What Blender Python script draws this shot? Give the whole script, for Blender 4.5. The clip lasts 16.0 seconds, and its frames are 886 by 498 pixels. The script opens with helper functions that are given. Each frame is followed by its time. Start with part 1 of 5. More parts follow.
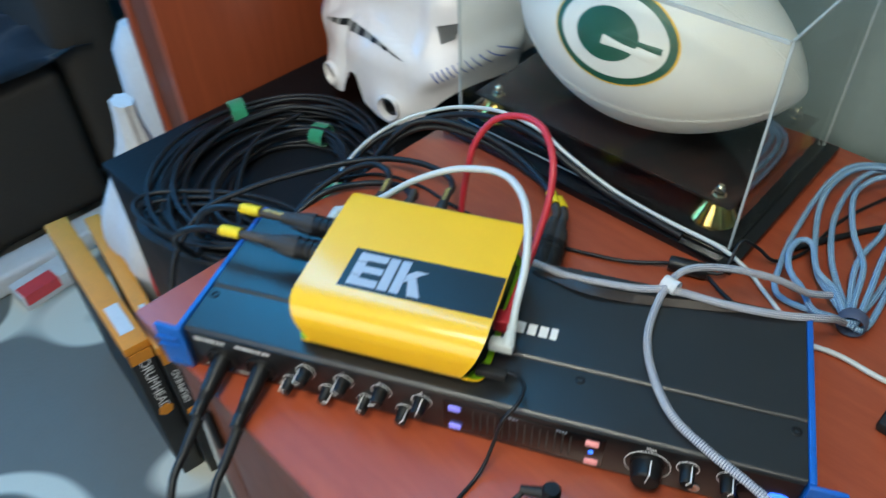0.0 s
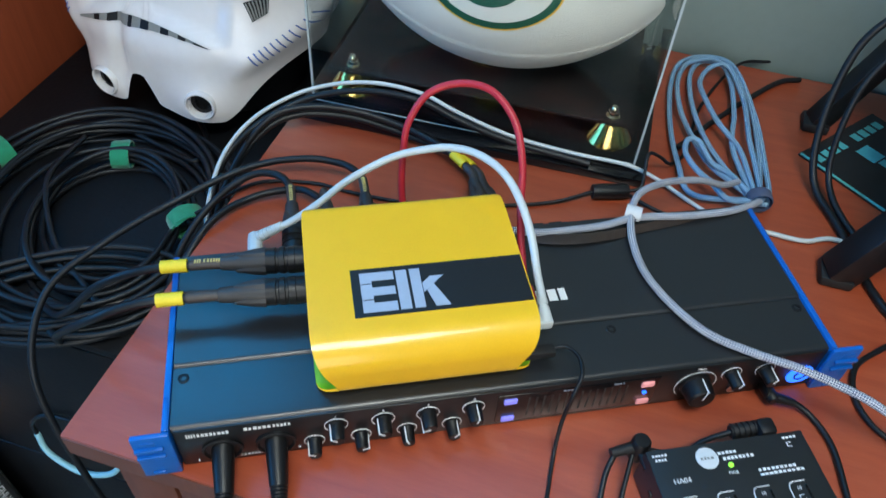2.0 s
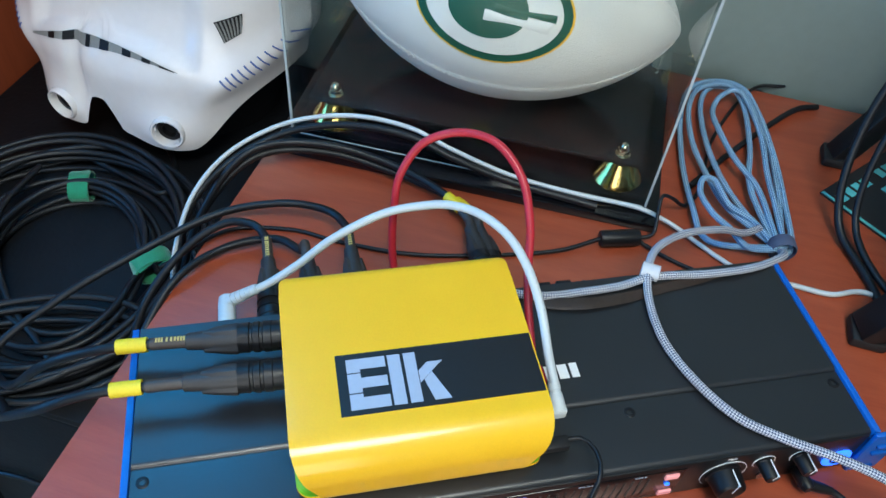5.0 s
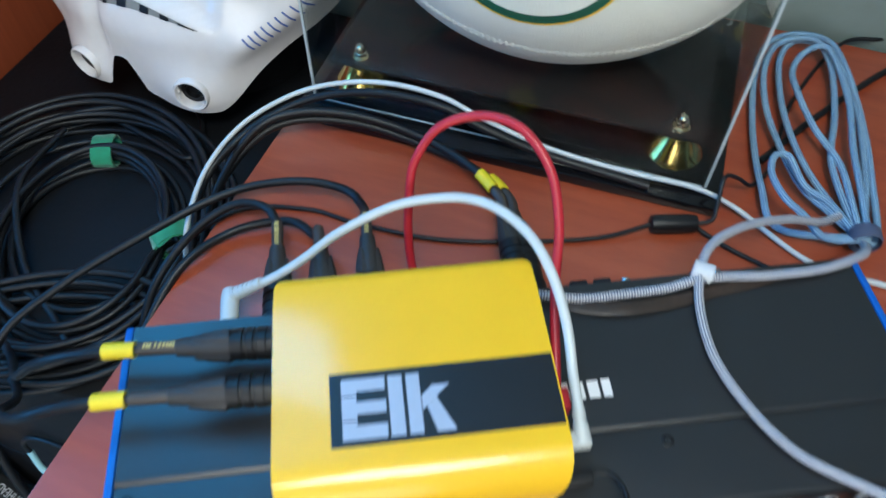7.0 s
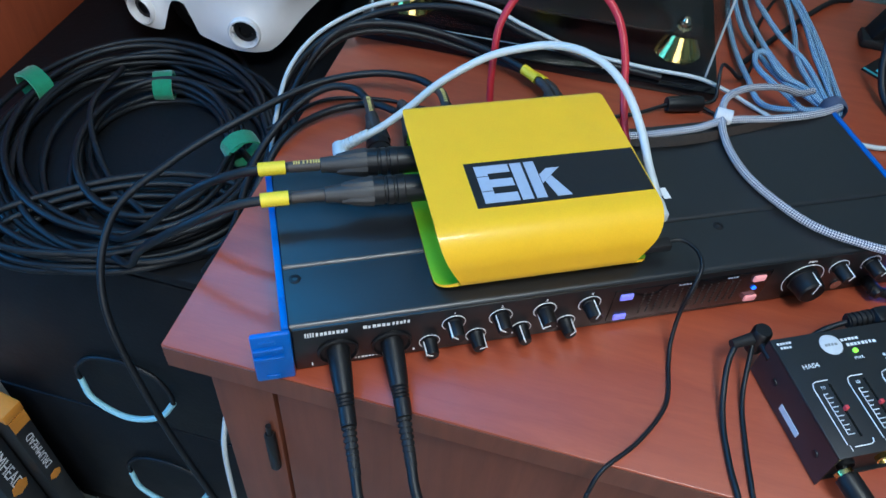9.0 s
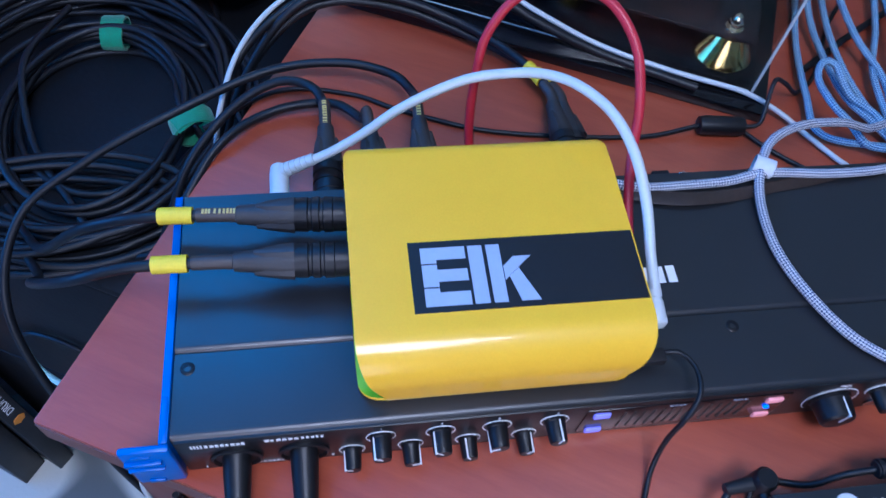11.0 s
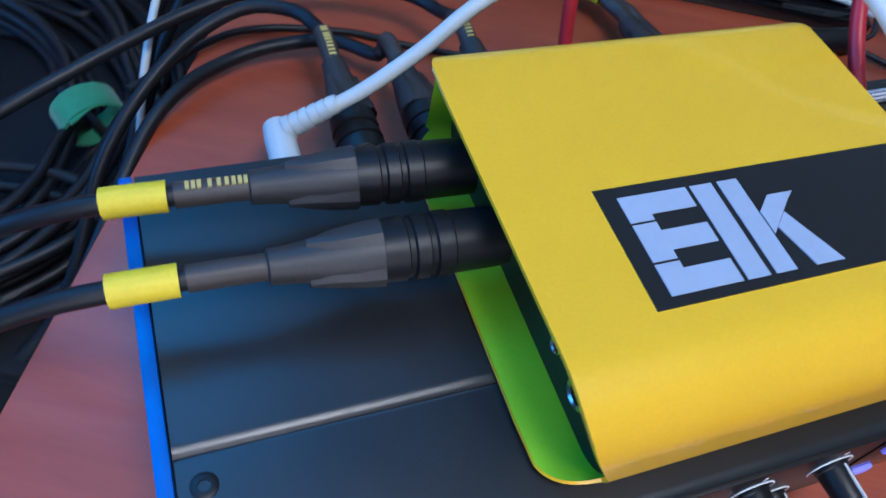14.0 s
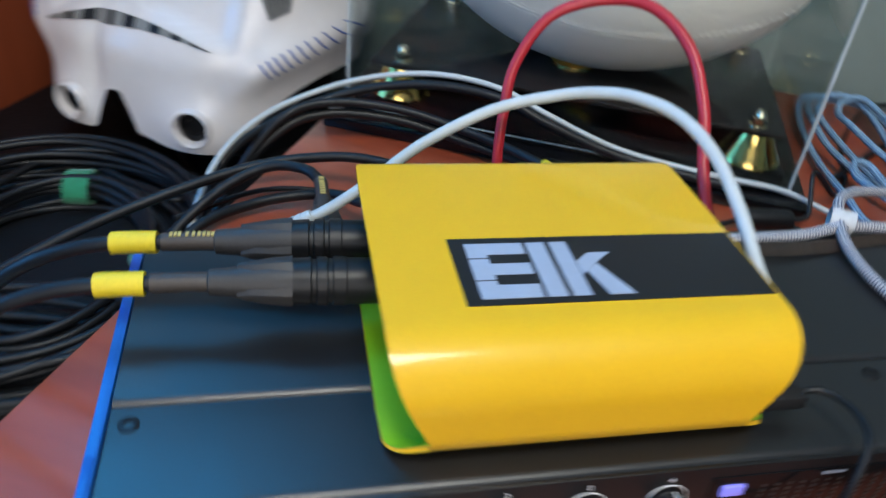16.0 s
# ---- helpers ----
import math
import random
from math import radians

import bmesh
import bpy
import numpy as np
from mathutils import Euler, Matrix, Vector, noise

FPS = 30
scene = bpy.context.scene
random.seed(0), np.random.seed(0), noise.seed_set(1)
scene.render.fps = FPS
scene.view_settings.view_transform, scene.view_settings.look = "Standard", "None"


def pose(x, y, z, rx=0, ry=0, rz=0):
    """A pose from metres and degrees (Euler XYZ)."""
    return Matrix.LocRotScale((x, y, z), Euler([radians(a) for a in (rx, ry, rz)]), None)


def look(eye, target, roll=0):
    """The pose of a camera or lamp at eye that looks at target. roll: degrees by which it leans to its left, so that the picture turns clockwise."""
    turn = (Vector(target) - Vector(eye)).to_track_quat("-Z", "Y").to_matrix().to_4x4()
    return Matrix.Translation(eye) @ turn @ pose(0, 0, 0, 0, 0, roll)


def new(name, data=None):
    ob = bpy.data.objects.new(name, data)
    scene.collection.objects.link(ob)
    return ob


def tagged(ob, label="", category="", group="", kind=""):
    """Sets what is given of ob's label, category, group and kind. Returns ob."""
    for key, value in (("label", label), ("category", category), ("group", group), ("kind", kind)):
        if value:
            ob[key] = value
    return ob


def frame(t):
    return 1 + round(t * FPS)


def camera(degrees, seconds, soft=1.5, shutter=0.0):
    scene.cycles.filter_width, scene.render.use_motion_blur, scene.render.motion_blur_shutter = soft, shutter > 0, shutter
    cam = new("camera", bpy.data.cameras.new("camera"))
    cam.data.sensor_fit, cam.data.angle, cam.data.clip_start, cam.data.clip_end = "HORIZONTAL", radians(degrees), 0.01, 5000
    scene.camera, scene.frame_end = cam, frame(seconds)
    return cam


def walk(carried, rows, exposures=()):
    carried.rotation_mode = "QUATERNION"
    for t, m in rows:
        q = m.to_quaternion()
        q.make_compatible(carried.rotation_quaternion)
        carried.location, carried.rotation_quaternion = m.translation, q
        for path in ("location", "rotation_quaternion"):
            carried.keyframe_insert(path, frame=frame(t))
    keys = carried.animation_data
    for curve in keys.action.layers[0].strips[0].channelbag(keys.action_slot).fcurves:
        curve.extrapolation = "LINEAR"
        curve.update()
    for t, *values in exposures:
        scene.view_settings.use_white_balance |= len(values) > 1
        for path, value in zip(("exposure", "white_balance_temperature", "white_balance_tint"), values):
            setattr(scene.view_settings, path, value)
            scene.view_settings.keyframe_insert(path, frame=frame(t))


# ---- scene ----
cam = camera(59.9, 16.0, shutter=0.5)
EXPOSURES = [(0.0, -0.22, 6480, 10), (1.0, -0.27, 6420, 11), (2.0, -0.32, 6020, 11), (3.0, -0.27, 5900, 11), (5.5, -0.20, 6000, 12), (6.5, -0.15, 5750, 11), (7.5, -0.27, 6350, 13), (8.5, -0.35, 5650, 12), (9.7, -0.35, 5500, 13), (11.8, -0.48, 4520, 42), (13.0, -0.48, 4560, 41), (13.5, -0.52, 4500, 38), (14.0, -0.47, 5350, 25), (14.5, -0.45, 6100, 20), (15.0, -0.45, 6300, 21), (15.5, -0.45, 5500, 17), (16.0, -0.40, 6300, 18)]
PATH = [
    (0, (0.311, -0.291, 0.477), (-0.17, 1.068, -0.909), -2.3),
    (0.5, (0.281, -0.211, 0.454), (-0.009, 1.125, -1.006), -3.7),
    (1, (0.21, -0.217, 0.449), (0.104, 1.105, -1.048), -3.6),
    (1.5, (0.112, -0.265, 0.461), (0.257, 1.066, -1.024), 0.4),
    (2, (0.101, -0.251, 0.466), (0.409, 1.062, -1.01), 4.4),
    (2.5, (0.133, -0.204, 0.445), (0.44, 1.075, -1.062), 4.7),
    (3, (0.16, -0.164, 0.423), (0.437, 1.083, -1.116), 3.3),
    (3.2, (0.159, -0.17, 0.425), (0.437, 1.072, -1.118), 2.7),
    (5.3, (0.103, -0.167, 0.455), (0.459, 1.114, -1.039), 6.4),
    (5.5, (0.126, -0.125, 0.446), (0.424, 1.105, -1.103), 6.0),
    (6, (0.151, -0.053, 0.44), (0.325, 1.036, -1.229), 3.4),
    (6.5, (0.162, -0.033, 0.435), (0.278, 1.003, -1.271), 0.9),
    (7, (0.15, -0.108, 0.437), (0.3, 1.061, -1.179), 0.6),
    (7.5, (0.067, -0.252, 0.423), (0.308, 1.035, -1.089), 1.0),
    (8, (0.025, -0.297, 0.437), (0.342, 1.001, -1.051), 3.0),
    (8.5, (0.013, -0.279, 0.425), (0.369, 1.011, -1.061), 5.0),
    (9, (0.007, -0.264, 0.413), (0.392, 0.997, -1.091), 5.9),
    (9.5, (0.01, -0.251, 0.425), (0.408, 0.963, -1.114), 7.5),
    (9.7, (0.024, -0.236, 0.424), (0.418, 0.955, -1.134), 8.3),
    (11.8, (0.095, -0.095, 0.396), (0.308, 0.9, -1.327), 7.5),
    (12, (0.097, -0.102, 0.398), (0.325, 0.897, -1.32), 7.8),
    (12.5, (0.092, -0.109, 0.397), (0.352, 0.902, -1.309), 8.3),
    (13, (0.058, -0.088, 0.345), (0.384, 0.926, -1.348), 10.2),
    (13.5, (0.032, -0.05, 0.283), (0.433, 0.955, -1.398), 12.5),
    (14, (0.014, -0.036, 0.239), (0.625, 1.014, -1.349), 14.7),
    (14.5, (-0.012, -0.062, 0.218), (0.83, 1.127, -1.152), 11.0),
    (15, (-0.021, -0.062, 0.184), (0.955, 1.193, -1.029), 7.5),
    (15.5, (-0.022, -0.069, 0.199), (0.896, 1.262, -0.978), 7.3),
    (16, (0.059, -0.153, 0.246), (0.464, 1.445, -0.886), 6.6),
]
walk(cam, [(t, look(eye, target, roll)) for t, eye, target, roll in PATH], EXPOSURES)

# ---------- world, lights ----------
def desk_pose(u, v, z, turn=0.0, rx=0.0, ry=0.0):
    """A pose in the desk's own frame: u along its front edge, v towards the wall."""
    return pose(-0.080, 0.033, 0, 0, 0, -27.1) @ pose(u, v, z, rx, ry, turn)


def at(u, v, z=0.0):
    return desk_pose(u, v, z).translation


sky = bpy.data.worlds.new("sky")
scene.world = sky
sky.use_nodes = True
_n = sky.node_tree.nodes
_sk = _n.new("ShaderNodeTexSky")
_sk.sky_type, _sk.sun_disc, _sk.sun_elevation, _sk.sun_rotation = "NISHITA", False, radians(35), radians(200)
_n["Background"].inputs["Strength"].default_value = 0.12
sky.node_tree.links.new(_sk.outputs[0], _n["Background"].inputs["Color"])


def room_lamp(m, w, h, power, colour):
    d = bpy.data.lights.new("room_light", "AREA")
    d.shape, d.size, d.size_y, d.energy, d.color = "RECTANGLE", w, h, power, colour
    ob = new("room_light", d)
    ob.matrix_world = m
    return ob


# daylight in the window openings: blue sky above the chest, white daylight from the front
room_lamp(desk_pose(-0.955, 0.66, 1.335, 0, -90, 0), 1.47, 0.53, 42, (0.04, 0.47, 1.0))
room_lamp(desk_pose(0.7, -2.16, 0.75, 0, 90, 0), 1.5, 1.5, 28, (1.0, 1.0, 0.90))
room_lamp(desk_pose(-2.03, -0.75, 0.72, 90, -90, 0), 1.48, 1.30, 42, (0.04, 0.40, 1.0))
# warm light from above, added under an assumed ceiling fitting out of view
room_lamp(desk_pose(0.52, -0.52, 1.596, 0, 0, 0), 0.56, 0.56, 29, (0.97, 1.0, 0.85))


# ---------- materials ----------
def mat(name, colour, rough=0.5, metal=0.0, vary=0.12, scale=60.0, bump=0.05, spec=0.5, coat=0.0, fine=6.0, sheen=0.0):
    m = bpy.data.materials.new(name)
    m.use_nodes = True
    nt = m.node_tree
    b = nt.nodes["Principled BSDF"]
    b.inputs["Roughness"].default_value, b.inputs["Metallic"].default_value = rough, metal
    b.inputs["Specular IOR Level"].default_value, b.inputs["Coat Weight"].default_value = spec, coat
    b.inputs["Sheen Weight"].default_value = sheen
    tc = nt.nodes.new("ShaderNodeTexCoord")
    n1, n2 = nt.nodes.new("ShaderNodeTexNoise"), nt.nodes.new("ShaderNodeTexNoise")
    for n, s in ((n1, scale), (n2, scale * fine)):
        n.inputs["Scale"].default_value, n.inputs["Detail"].default_value = s, 6
        nt.links.new(tc.outputs["Object"], n.inputs["Vector"])
    add = nt.nodes.new("ShaderNodeMath")
    add.operation = "ADD"
    nt.links.new(n1.outputs[0], add.inputs[0])
    nt.links.new(n2.outputs[0], add.inputs[1])
    ramp = nt.nodes.new("ShaderNodeMapRange")
    ramp.inputs["From Min"].default_value, ramp.inputs["From Max"].default_value = 0.6, 1.4
    ramp.inputs["To Min"].default_value, ramp.inputs["To Max"].default_value = 1 - vary, 1 + vary
    nt.links.new(add.outputs[0], ramp.inputs[0])
    mul = nt.nodes.new("ShaderNodeVectorMath")
    mul.operation = "SCALE"
    mul.inputs[0].default_value = colour
    nt.links.new(ramp.outputs[0], mul.inputs["Scale"])
    nt.links.new(mul.outputs[0], b.inputs["Base Color"])
    if bump:
        bp = nt.nodes.new("ShaderNodeBump")
        bp.inputs["Strength"].default_value, bp.inputs["Distance"].default_value = bump, 0.001
        nt.links.new(n2.outputs[0], bp.inputs["Height"])
        nt.links.new(bp.outputs[0], b.inputs["Normal"])
    rr = nt.nodes.new("ShaderNodeMapRange")
    rr.inputs["To Min"].default_value, rr.inputs["To Max"].default_value = rough * 0.85, min(1, rough * 1.15)
    nt.links.new(n1.outputs[0], rr.inputs[0])
    nt.links.new(rr.outputs[0], b.inputs["Roughness"])
    return m


def wood(name, dark, light, rough=0.32, along=(1.5, 22.0, 22.0), coat=0.15):
    m = mat(name, light, rough, vary=0.1, scale=30, bump=0.0, coat=coat)
    nt = m.node_tree
    b = nt.nodes["Principled BSDF"]
    tc = nt.nodes.new("ShaderNodeTexCoord")
    mp = nt.nodes.new("ShaderNodeMapping")
    mp.inputs["Scale"].default_value = along
    nt.links.new(tc.outputs["Object"], mp.inputs[0])
    n = nt.nodes.new("ShaderNodeTexNoise")
    n.inputs["Scale"].default_value, n.inputs["Detail"].default_value, n.inputs["Distortion"].default_value = 3.2, 9, 0.7
    nt.links.new(mp.outputs[0], n.inputs["Vector"])
    f = nt.nodes.new("ShaderNodeTexNoise")
    f.inputs["Scale"].default_value, f.inputs["Detail"].default_value = 26, 4
    nt.links.new(mp.outputs[0], f.inputs["Vector"])
    mx = nt.nodes.new("ShaderNodeMath")
    mx.operation = "MULTIPLY_ADD"
    mx.inputs[1].default_value = 0.35
    nt.links.new(f.outputs[0], mx.inputs[0])
    nt.links.new(n.outputs[0], mx.inputs[2])
    r = nt.nodes.new("ShaderNodeValToRGB")
    r.color_ramp.elements[0].position, r.color_ramp.elements[1].position = 0.42, 0.9
    r.color_ramp.elements[0].color, r.color_ramp.elements[1].color = (*dark, 1), (*light, 1)
    nt.links.new(mx.outputs[0], r.inputs[0])
    nt.links.new(r.outputs[0], b.inputs["Base Color"])
    bp = nt.nodes.new("ShaderNodeBump")
    bp.inputs["Strength"].default_value, bp.inputs["Distance"].default_value = 0.06, 0.0006
    nt.links.new(mx.outputs[0], bp.inputs["Height"])
    nt.links.new(bp.outputs[0], b.inputs["Normal"])
    return m


def braid(name, a, c, size):
    """Woven sleeve: a two-colour lozenge weave laid along the cord."""
    m = mat(name, a, 0.75, bump=0.0)
    nt = m.node_tree
    b = nt.nodes["Principled BSDF"]
    uv = nt.nodes.new("ShaderNodeUVMap")
    mp = nt.nodes.new("ShaderNodeMapping")
    mp.inputs["Rotation"].default_value = (0, 0, radians(45))
    nt.links.new(uv.outputs[0], mp.inputs[0])
    ch = nt.nodes.new("ShaderNodeTexChecker")
    ch.inputs["Scale"].default_value = 1 / size
    ch.inputs["Color1"].default_value, ch.inputs["Color2"].default_value = (*a, 1), (*c, 1)
    nt.links.new(mp.outputs[0], ch.inputs["Vector"])
    nt.links.new(ch.outputs["Color"], b.inputs["Base Color"])
    bp = nt.nodes.new("ShaderNodeBump")
    bp.inputs["Strength"].default_value, bp.inputs["Distance"].default_value = 0.5, 0.0005
    nt.links.new(ch.outputs["Fac"], bp.inputs["Height"])
    nt.links.new(bp.outputs[0], b.inputs["Normal"])
    return m


def glow(name, colour, strength):
    m = mat(name, colour, 0.4, bump=0)
    b = m.node_tree.nodes["Principled BSDF"]
    b.inputs["Emission Color"].default_value, b.inputs["Emission Strength"].default_value = (*colour, 1), strength
    return m


def carpet_mat():
    m = mat("grey_carpet", (0.2, 0.21, 0.2), 0.95, vary=0.3, scale=25, bump=0.6, sheen=0.3)
    nt = m.node_tree
    b = nt.nodes["Principled BSDF"]
    tc, w = nt.nodes.new("ShaderNodeTexCoord"), nt.nodes.new("ShaderNodeTexVoronoi")
    w.feature = "SMOOTH_F1"
    w.inputs["Scale"].default_value = 4.2
    nt.links.new(tc.outputs["Object"], w.inputs["Vector"])
    r = nt.nodes.new("ShaderNodeValToRGB")
    e = r.color_ramp.elements
    e[0].position, e[0].color = 0.30, (0.095, 0.104, 0.098, 1)
    e[1].position, e[1].color = 0.33, (0.55, 0.55, 0.48, 1)
    for p, c in ((0.42, (0.55, 0.55, 0.48, 1)), (0.45, (0.125, 0.135, 0.128, 1))):
        x = e.new(p)
        x.color = c
    nt.links.new(w.outputs["Distance"], r.inputs[0])
    nt.links.new(r.outputs[0], b.inputs["Base Color"])
    return m


CHERRY = wood("cherry_laminate", (0.265, 0.044, 0.0165), (0.365, 0.072, 0.027), 0.34, (3.5, 26.0, 26.0), 0.30)
CHERRY.node_tree.nodes["Principled BSDF"].inputs["Coat Roughness"].default_value = 0.36
# browner cherry for fronts and edges, darkened to match how dimly they are lit
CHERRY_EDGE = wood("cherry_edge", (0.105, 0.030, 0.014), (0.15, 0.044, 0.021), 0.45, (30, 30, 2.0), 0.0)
CHERRY_PANEL = wood("cherry_panel", (0.24, 0.048, 0.018), (0.32, 0.068, 0.026), 0.42, (22, 22, 1.5))
WALL = mat("grey_green_paint", (0.17, 0.215, 0.205), 0.85, vary=0.05, scale=14, bump=0.15)
CEIL = mat("white_ceiling", (0.8, 0.81, 0.82), 0.9, vary=0.03, scale=8, bump=0.2)
CARPET = carpet_mat()
CHASSIS = mat("black_powdercoat", (0.009, 0.010, 0.012), 0.36, vary=0.15, scale=40, bump=0.06, fine=40, spec=0.75)
BEZEL = mat("black_faceplate", (0.007, 0.007, 0.008), 0.35, vary=0.15, scale=60, bump=0.03)
BLUE = mat("blue_plastic", (0.005, 0.10, 0.42), 0.36, vary=0.08, scale=80, bump=0.06)
BLACK = mat("black_plastic", (0.006, 0.006, 0.007), 0.42, vary=0.2, scale=120, bump=0.06, spec=0.35)
RUBBER = mat("black_rubber", (0.010, 0.010, 0.011), 0.55, vary=0.2, scale=150, bump=0.1, spec=0.35)
CABLE = mat("black_cable_jacket", (0.006, 0.007, 0.009), 0.45, vary=0.25, scale=90, bump=0.08, spec=0.35)
SHRINK = mat("heat_shrink", (0.045, 0.034, 0.028), 0.5, vary=0.2, scale=120, bump=0.1)
WHITE_INK = mat("white_print", (0.75, 0.75, 0.76), 0.6, vary=0.04, bump=0)
SILVER_INK = mat("pale_grey_vinyl", (0.34, 0.39, 0.49), 0.5, vary=0.05, bump=0.02)
GOLD_INK = mat("gold_print", (0.55, 0.42, 0.12), 0.5, bump=0)
YELLOW = mat("yellow_lacquered_metal", (0.80, 0.45, 0.008), 0.38, vary=0.05, scale=30, bump=0.03, spec=0.3, coat=0.65, fine=30)
YELLOW.node_tree.nodes["Principled BSDF"].inputs["Coat Roughness"].default_value = 0.12
LIME = mat("lime_lacquered_metal", (0.26, 0.55, 0.012), 0.38, vary=0.06, scale=30, bump=0.04, fine=30)
TAG = mat("yellow_sleeve", (0.76, 0.56, 0.01), 0.5, vary=0.08, scale=120, bump=0.06)
STICKER = mat("black_vinyl", (0.009, 0.009, 0.010), 0.38, vary=0.15, scale=60, bump=0.02)
WHITE_CABLE = mat("white_cable_jacket", (0.50, 0.53, 0.53), 0.42, vary=0.06, scale=90, bump=0.04)
RED_CABLE = mat("red_cable_jacket", (0.42, 0.018, 0.03), 0.4, vary=0.1, scale=90, bump=0.04)
BRAID = braid("braided_sleeve", (0.54, 0.54, 0.57), (0.06, 0.075, 0.13), 0.00125)
BRAID_BLUE = braid("blue_braided_sleeve", (0.32, 0.50, 0.66), (0.04, 0.11, 0.24), 0.00130)
BOOT = mat("brown_black_rubber", (0.027, 0.024, 0.023), 0.5, vary=0.2, scale=150, bump=0.1)
# white handle tubes, tinted cyan in place of the blue light on them
CYAN_LIT_TUBE = mat("white_tube_cyan_lit", (0.30, 0.56, 0.62), 0.4, vary=0.08, scale=90, bump=0.04)
VELCRO = mat("green_hook_tape", (0.012, 0.21, 0.095), 0.85, vary=0.25, scale=200, bump=0.4, sheen=0.3)
GLOSS_BLACK = mat("gloss_black_acrylic", (0.005, 0.005, 0.006), 0.14, vary=0.1, scale=20, bump=0, spec=0.4)
PLATE = mat("smoked_platform", (0.012, 0.010, 0.010), 0.22, vary=0.2, scale=20, bump=0.02)
BRASS = mat("polished_brass", (0.75, 0.52, 0.16), 0.14, 1.0, vary=0.08, scale=60, bump=0.02)
NICKEL = mat("bright_nickel", (0.78, 0.68, 0.48), 0.16, 1.0, vary=0.06, scale=60, bump=0.02)
LEATHER = mat("white_leather", (0.66, 0.63, 0.58), 0.5, vary=0.05, scale=60, bump=0.5, fine=10)
GREEN_INK = mat("dark_green_print", (0.008, 0.075, 0.045), 0.45, vary=0.08, scale=60, bump=0.15)
GOLD = mat("gold_line", (0.75, 0.42, 0.03), 0.45, bump=0)
SHELL = mat("white_glossy_plastic", (0.69, 0.655, 0.65), 0.22, vary=0.03, scale=20, bump=0.02, coat=0.4)
METER = mat("unlit_meter", (0.03, 0.028, 0.026), 0.4, bump=0)
GREY_PLASTIC = mat("grey_plastic", (0.22, 0.22, 0.21), 0.45, vary=0.1, scale=60, bump=0.03)
BLUE_INK = mat("blue_print", (0.08, 0.13, 0.36), 0.5, bump=0)
FABRIC = mat("black_fabric", (0.005, 0.0055, 0.007), 0.85, vary=0.3, scale=40, bump=0.3, spec=0.2)
LEATHERETTE = mat("black_leatherette", (0.005, 0.0055, 0.007), 0.55, vary=0.3, scale=30, bump=0.35, spec=0.2)
ORANGE = mat("orange_card", (0.62, 0.23, 0.02), 0.6, vary=0.12, scale=40, bump=0.08)
CARD_BLACK = mat("black_card", (0.012, 0.012, 0.013), 0.5, vary=0.2, scale=40, bump=0.05)
KRAFT = mat("grey_board", (0.10, 0.095, 0.09), 0.8, vary=0.15, scale=40, bump=0.1)
PAPER = mat("white_paper", (0.55, 0.56, 0.58), 0.7, vary=0.08, scale=40, bump=0.1)
RED_INK = mat("red_print", (0.6, 0.05, 0.06), 0.6, bump=0)
STRAP = mat("brown_black_leather", (0.03, 0.02, 0.015), 0.3, vary=0.3, scale=60, bump=0.2)
TEAL = mat("teal_print", (0.10, 0.42, 0.42), 0.5, bump=0)
STEEL = mat("steel", (0.5, 0.5, 0.5), 0.25, 1.0, vary=0.1, bump=0.02)
GREY_GREEN = mat("dark_brown_upholstery", (0.028, 0.023, 0.018), 0.8, vary=0.25, scale=40, bump=0.3)
NAVY = mat("navy_cloth", (0.015, 0.025, 0.04), 0.85, vary=0.3, scale=40, bump=0.4, sheen=0.2)
LED_VIOLET = glow("violet_lit_button", (0.25, 0.25, 0.9), 0.45)
LED_PINK = glow("pink_lit_button", (0.9, 0.36, 0.36), 0.35)
LED_BLUE = glow("blue_lamp", (0.03, 0.16, 1.0), 2.5)
LED_GREEN = glow("green_lamp", (0.35, 0.9, 0.05), 1.0)


def acrylic_mat():
    m = bpy.data.materials.new("clear_acrylic")
    m.use_nodes = True
    nt = m.node_tree
    nt.nodes.remove(nt.nodes["Principled BSDF"])
    tr, gl, lw, pw, sc, mx = (nt.nodes.new("ShaderNode" + k) for k in ("BsdfTransparent", "BsdfGlossy", "LayerWeight", "Math", "Math", "MixShader"))
    tr.inputs[0].default_value = (0.96, 0.98, 0.975, 1)
    gl.inputs["Roughness"].default_value = 0.03
    lw.inputs["Blend"].default_value = 0.5
    pw.operation, sc.operation = "POWER", "MULTIPLY_ADD"
    pw.inputs[1].default_value, sc.inputs[1].default_value, sc.inputs[2].default_value = 4.0, 0.8, 0.022
    nt.links.new(lw.outputs["Facing"], pw.inputs[0])
    nt.links.new(pw.outputs[0], sc.inputs[0])
    nt.links.new(sc.outputs[0], mx.inputs[0])
    nt.links.new(tr.outputs[0], mx.inputs[1])
    nt.links.new(gl.outputs[0], mx.inputs[2])
    nt.links.new(mx.outputs[0], nt.nodes["Material Output"].inputs[0])
    return m


ACRYLIC = acrylic_mat()
EDGE = mat("polished_acrylic_edge", (0.42, 0.46, 0.46), 0.2, vary=0.1, scale=30, bump=0.02, coat=0.5)


# ---------- mesh helpers ----------
def part(name, bm, material, parent=None, label="", smooth=35, m=None):
    me = bpy.data.meshes.new(name)
    bm.normal_update()
    if smooth:
        for f in bm.faces:
            f.smooth = True
        for e in bm.edges:
            e.smooth = len(e.link_faces) == 2 and e.calc_face_angle(0) < radians(smooth)
    bm.to_mesh(me)
    bm.free()
    me.materials.append(material)
    ob = new(name, me)
    if parent:
        ob.parent = parent
    if m:
        ob.matrix_basis = m
    if label:
        ob["label"] = label
    return ob


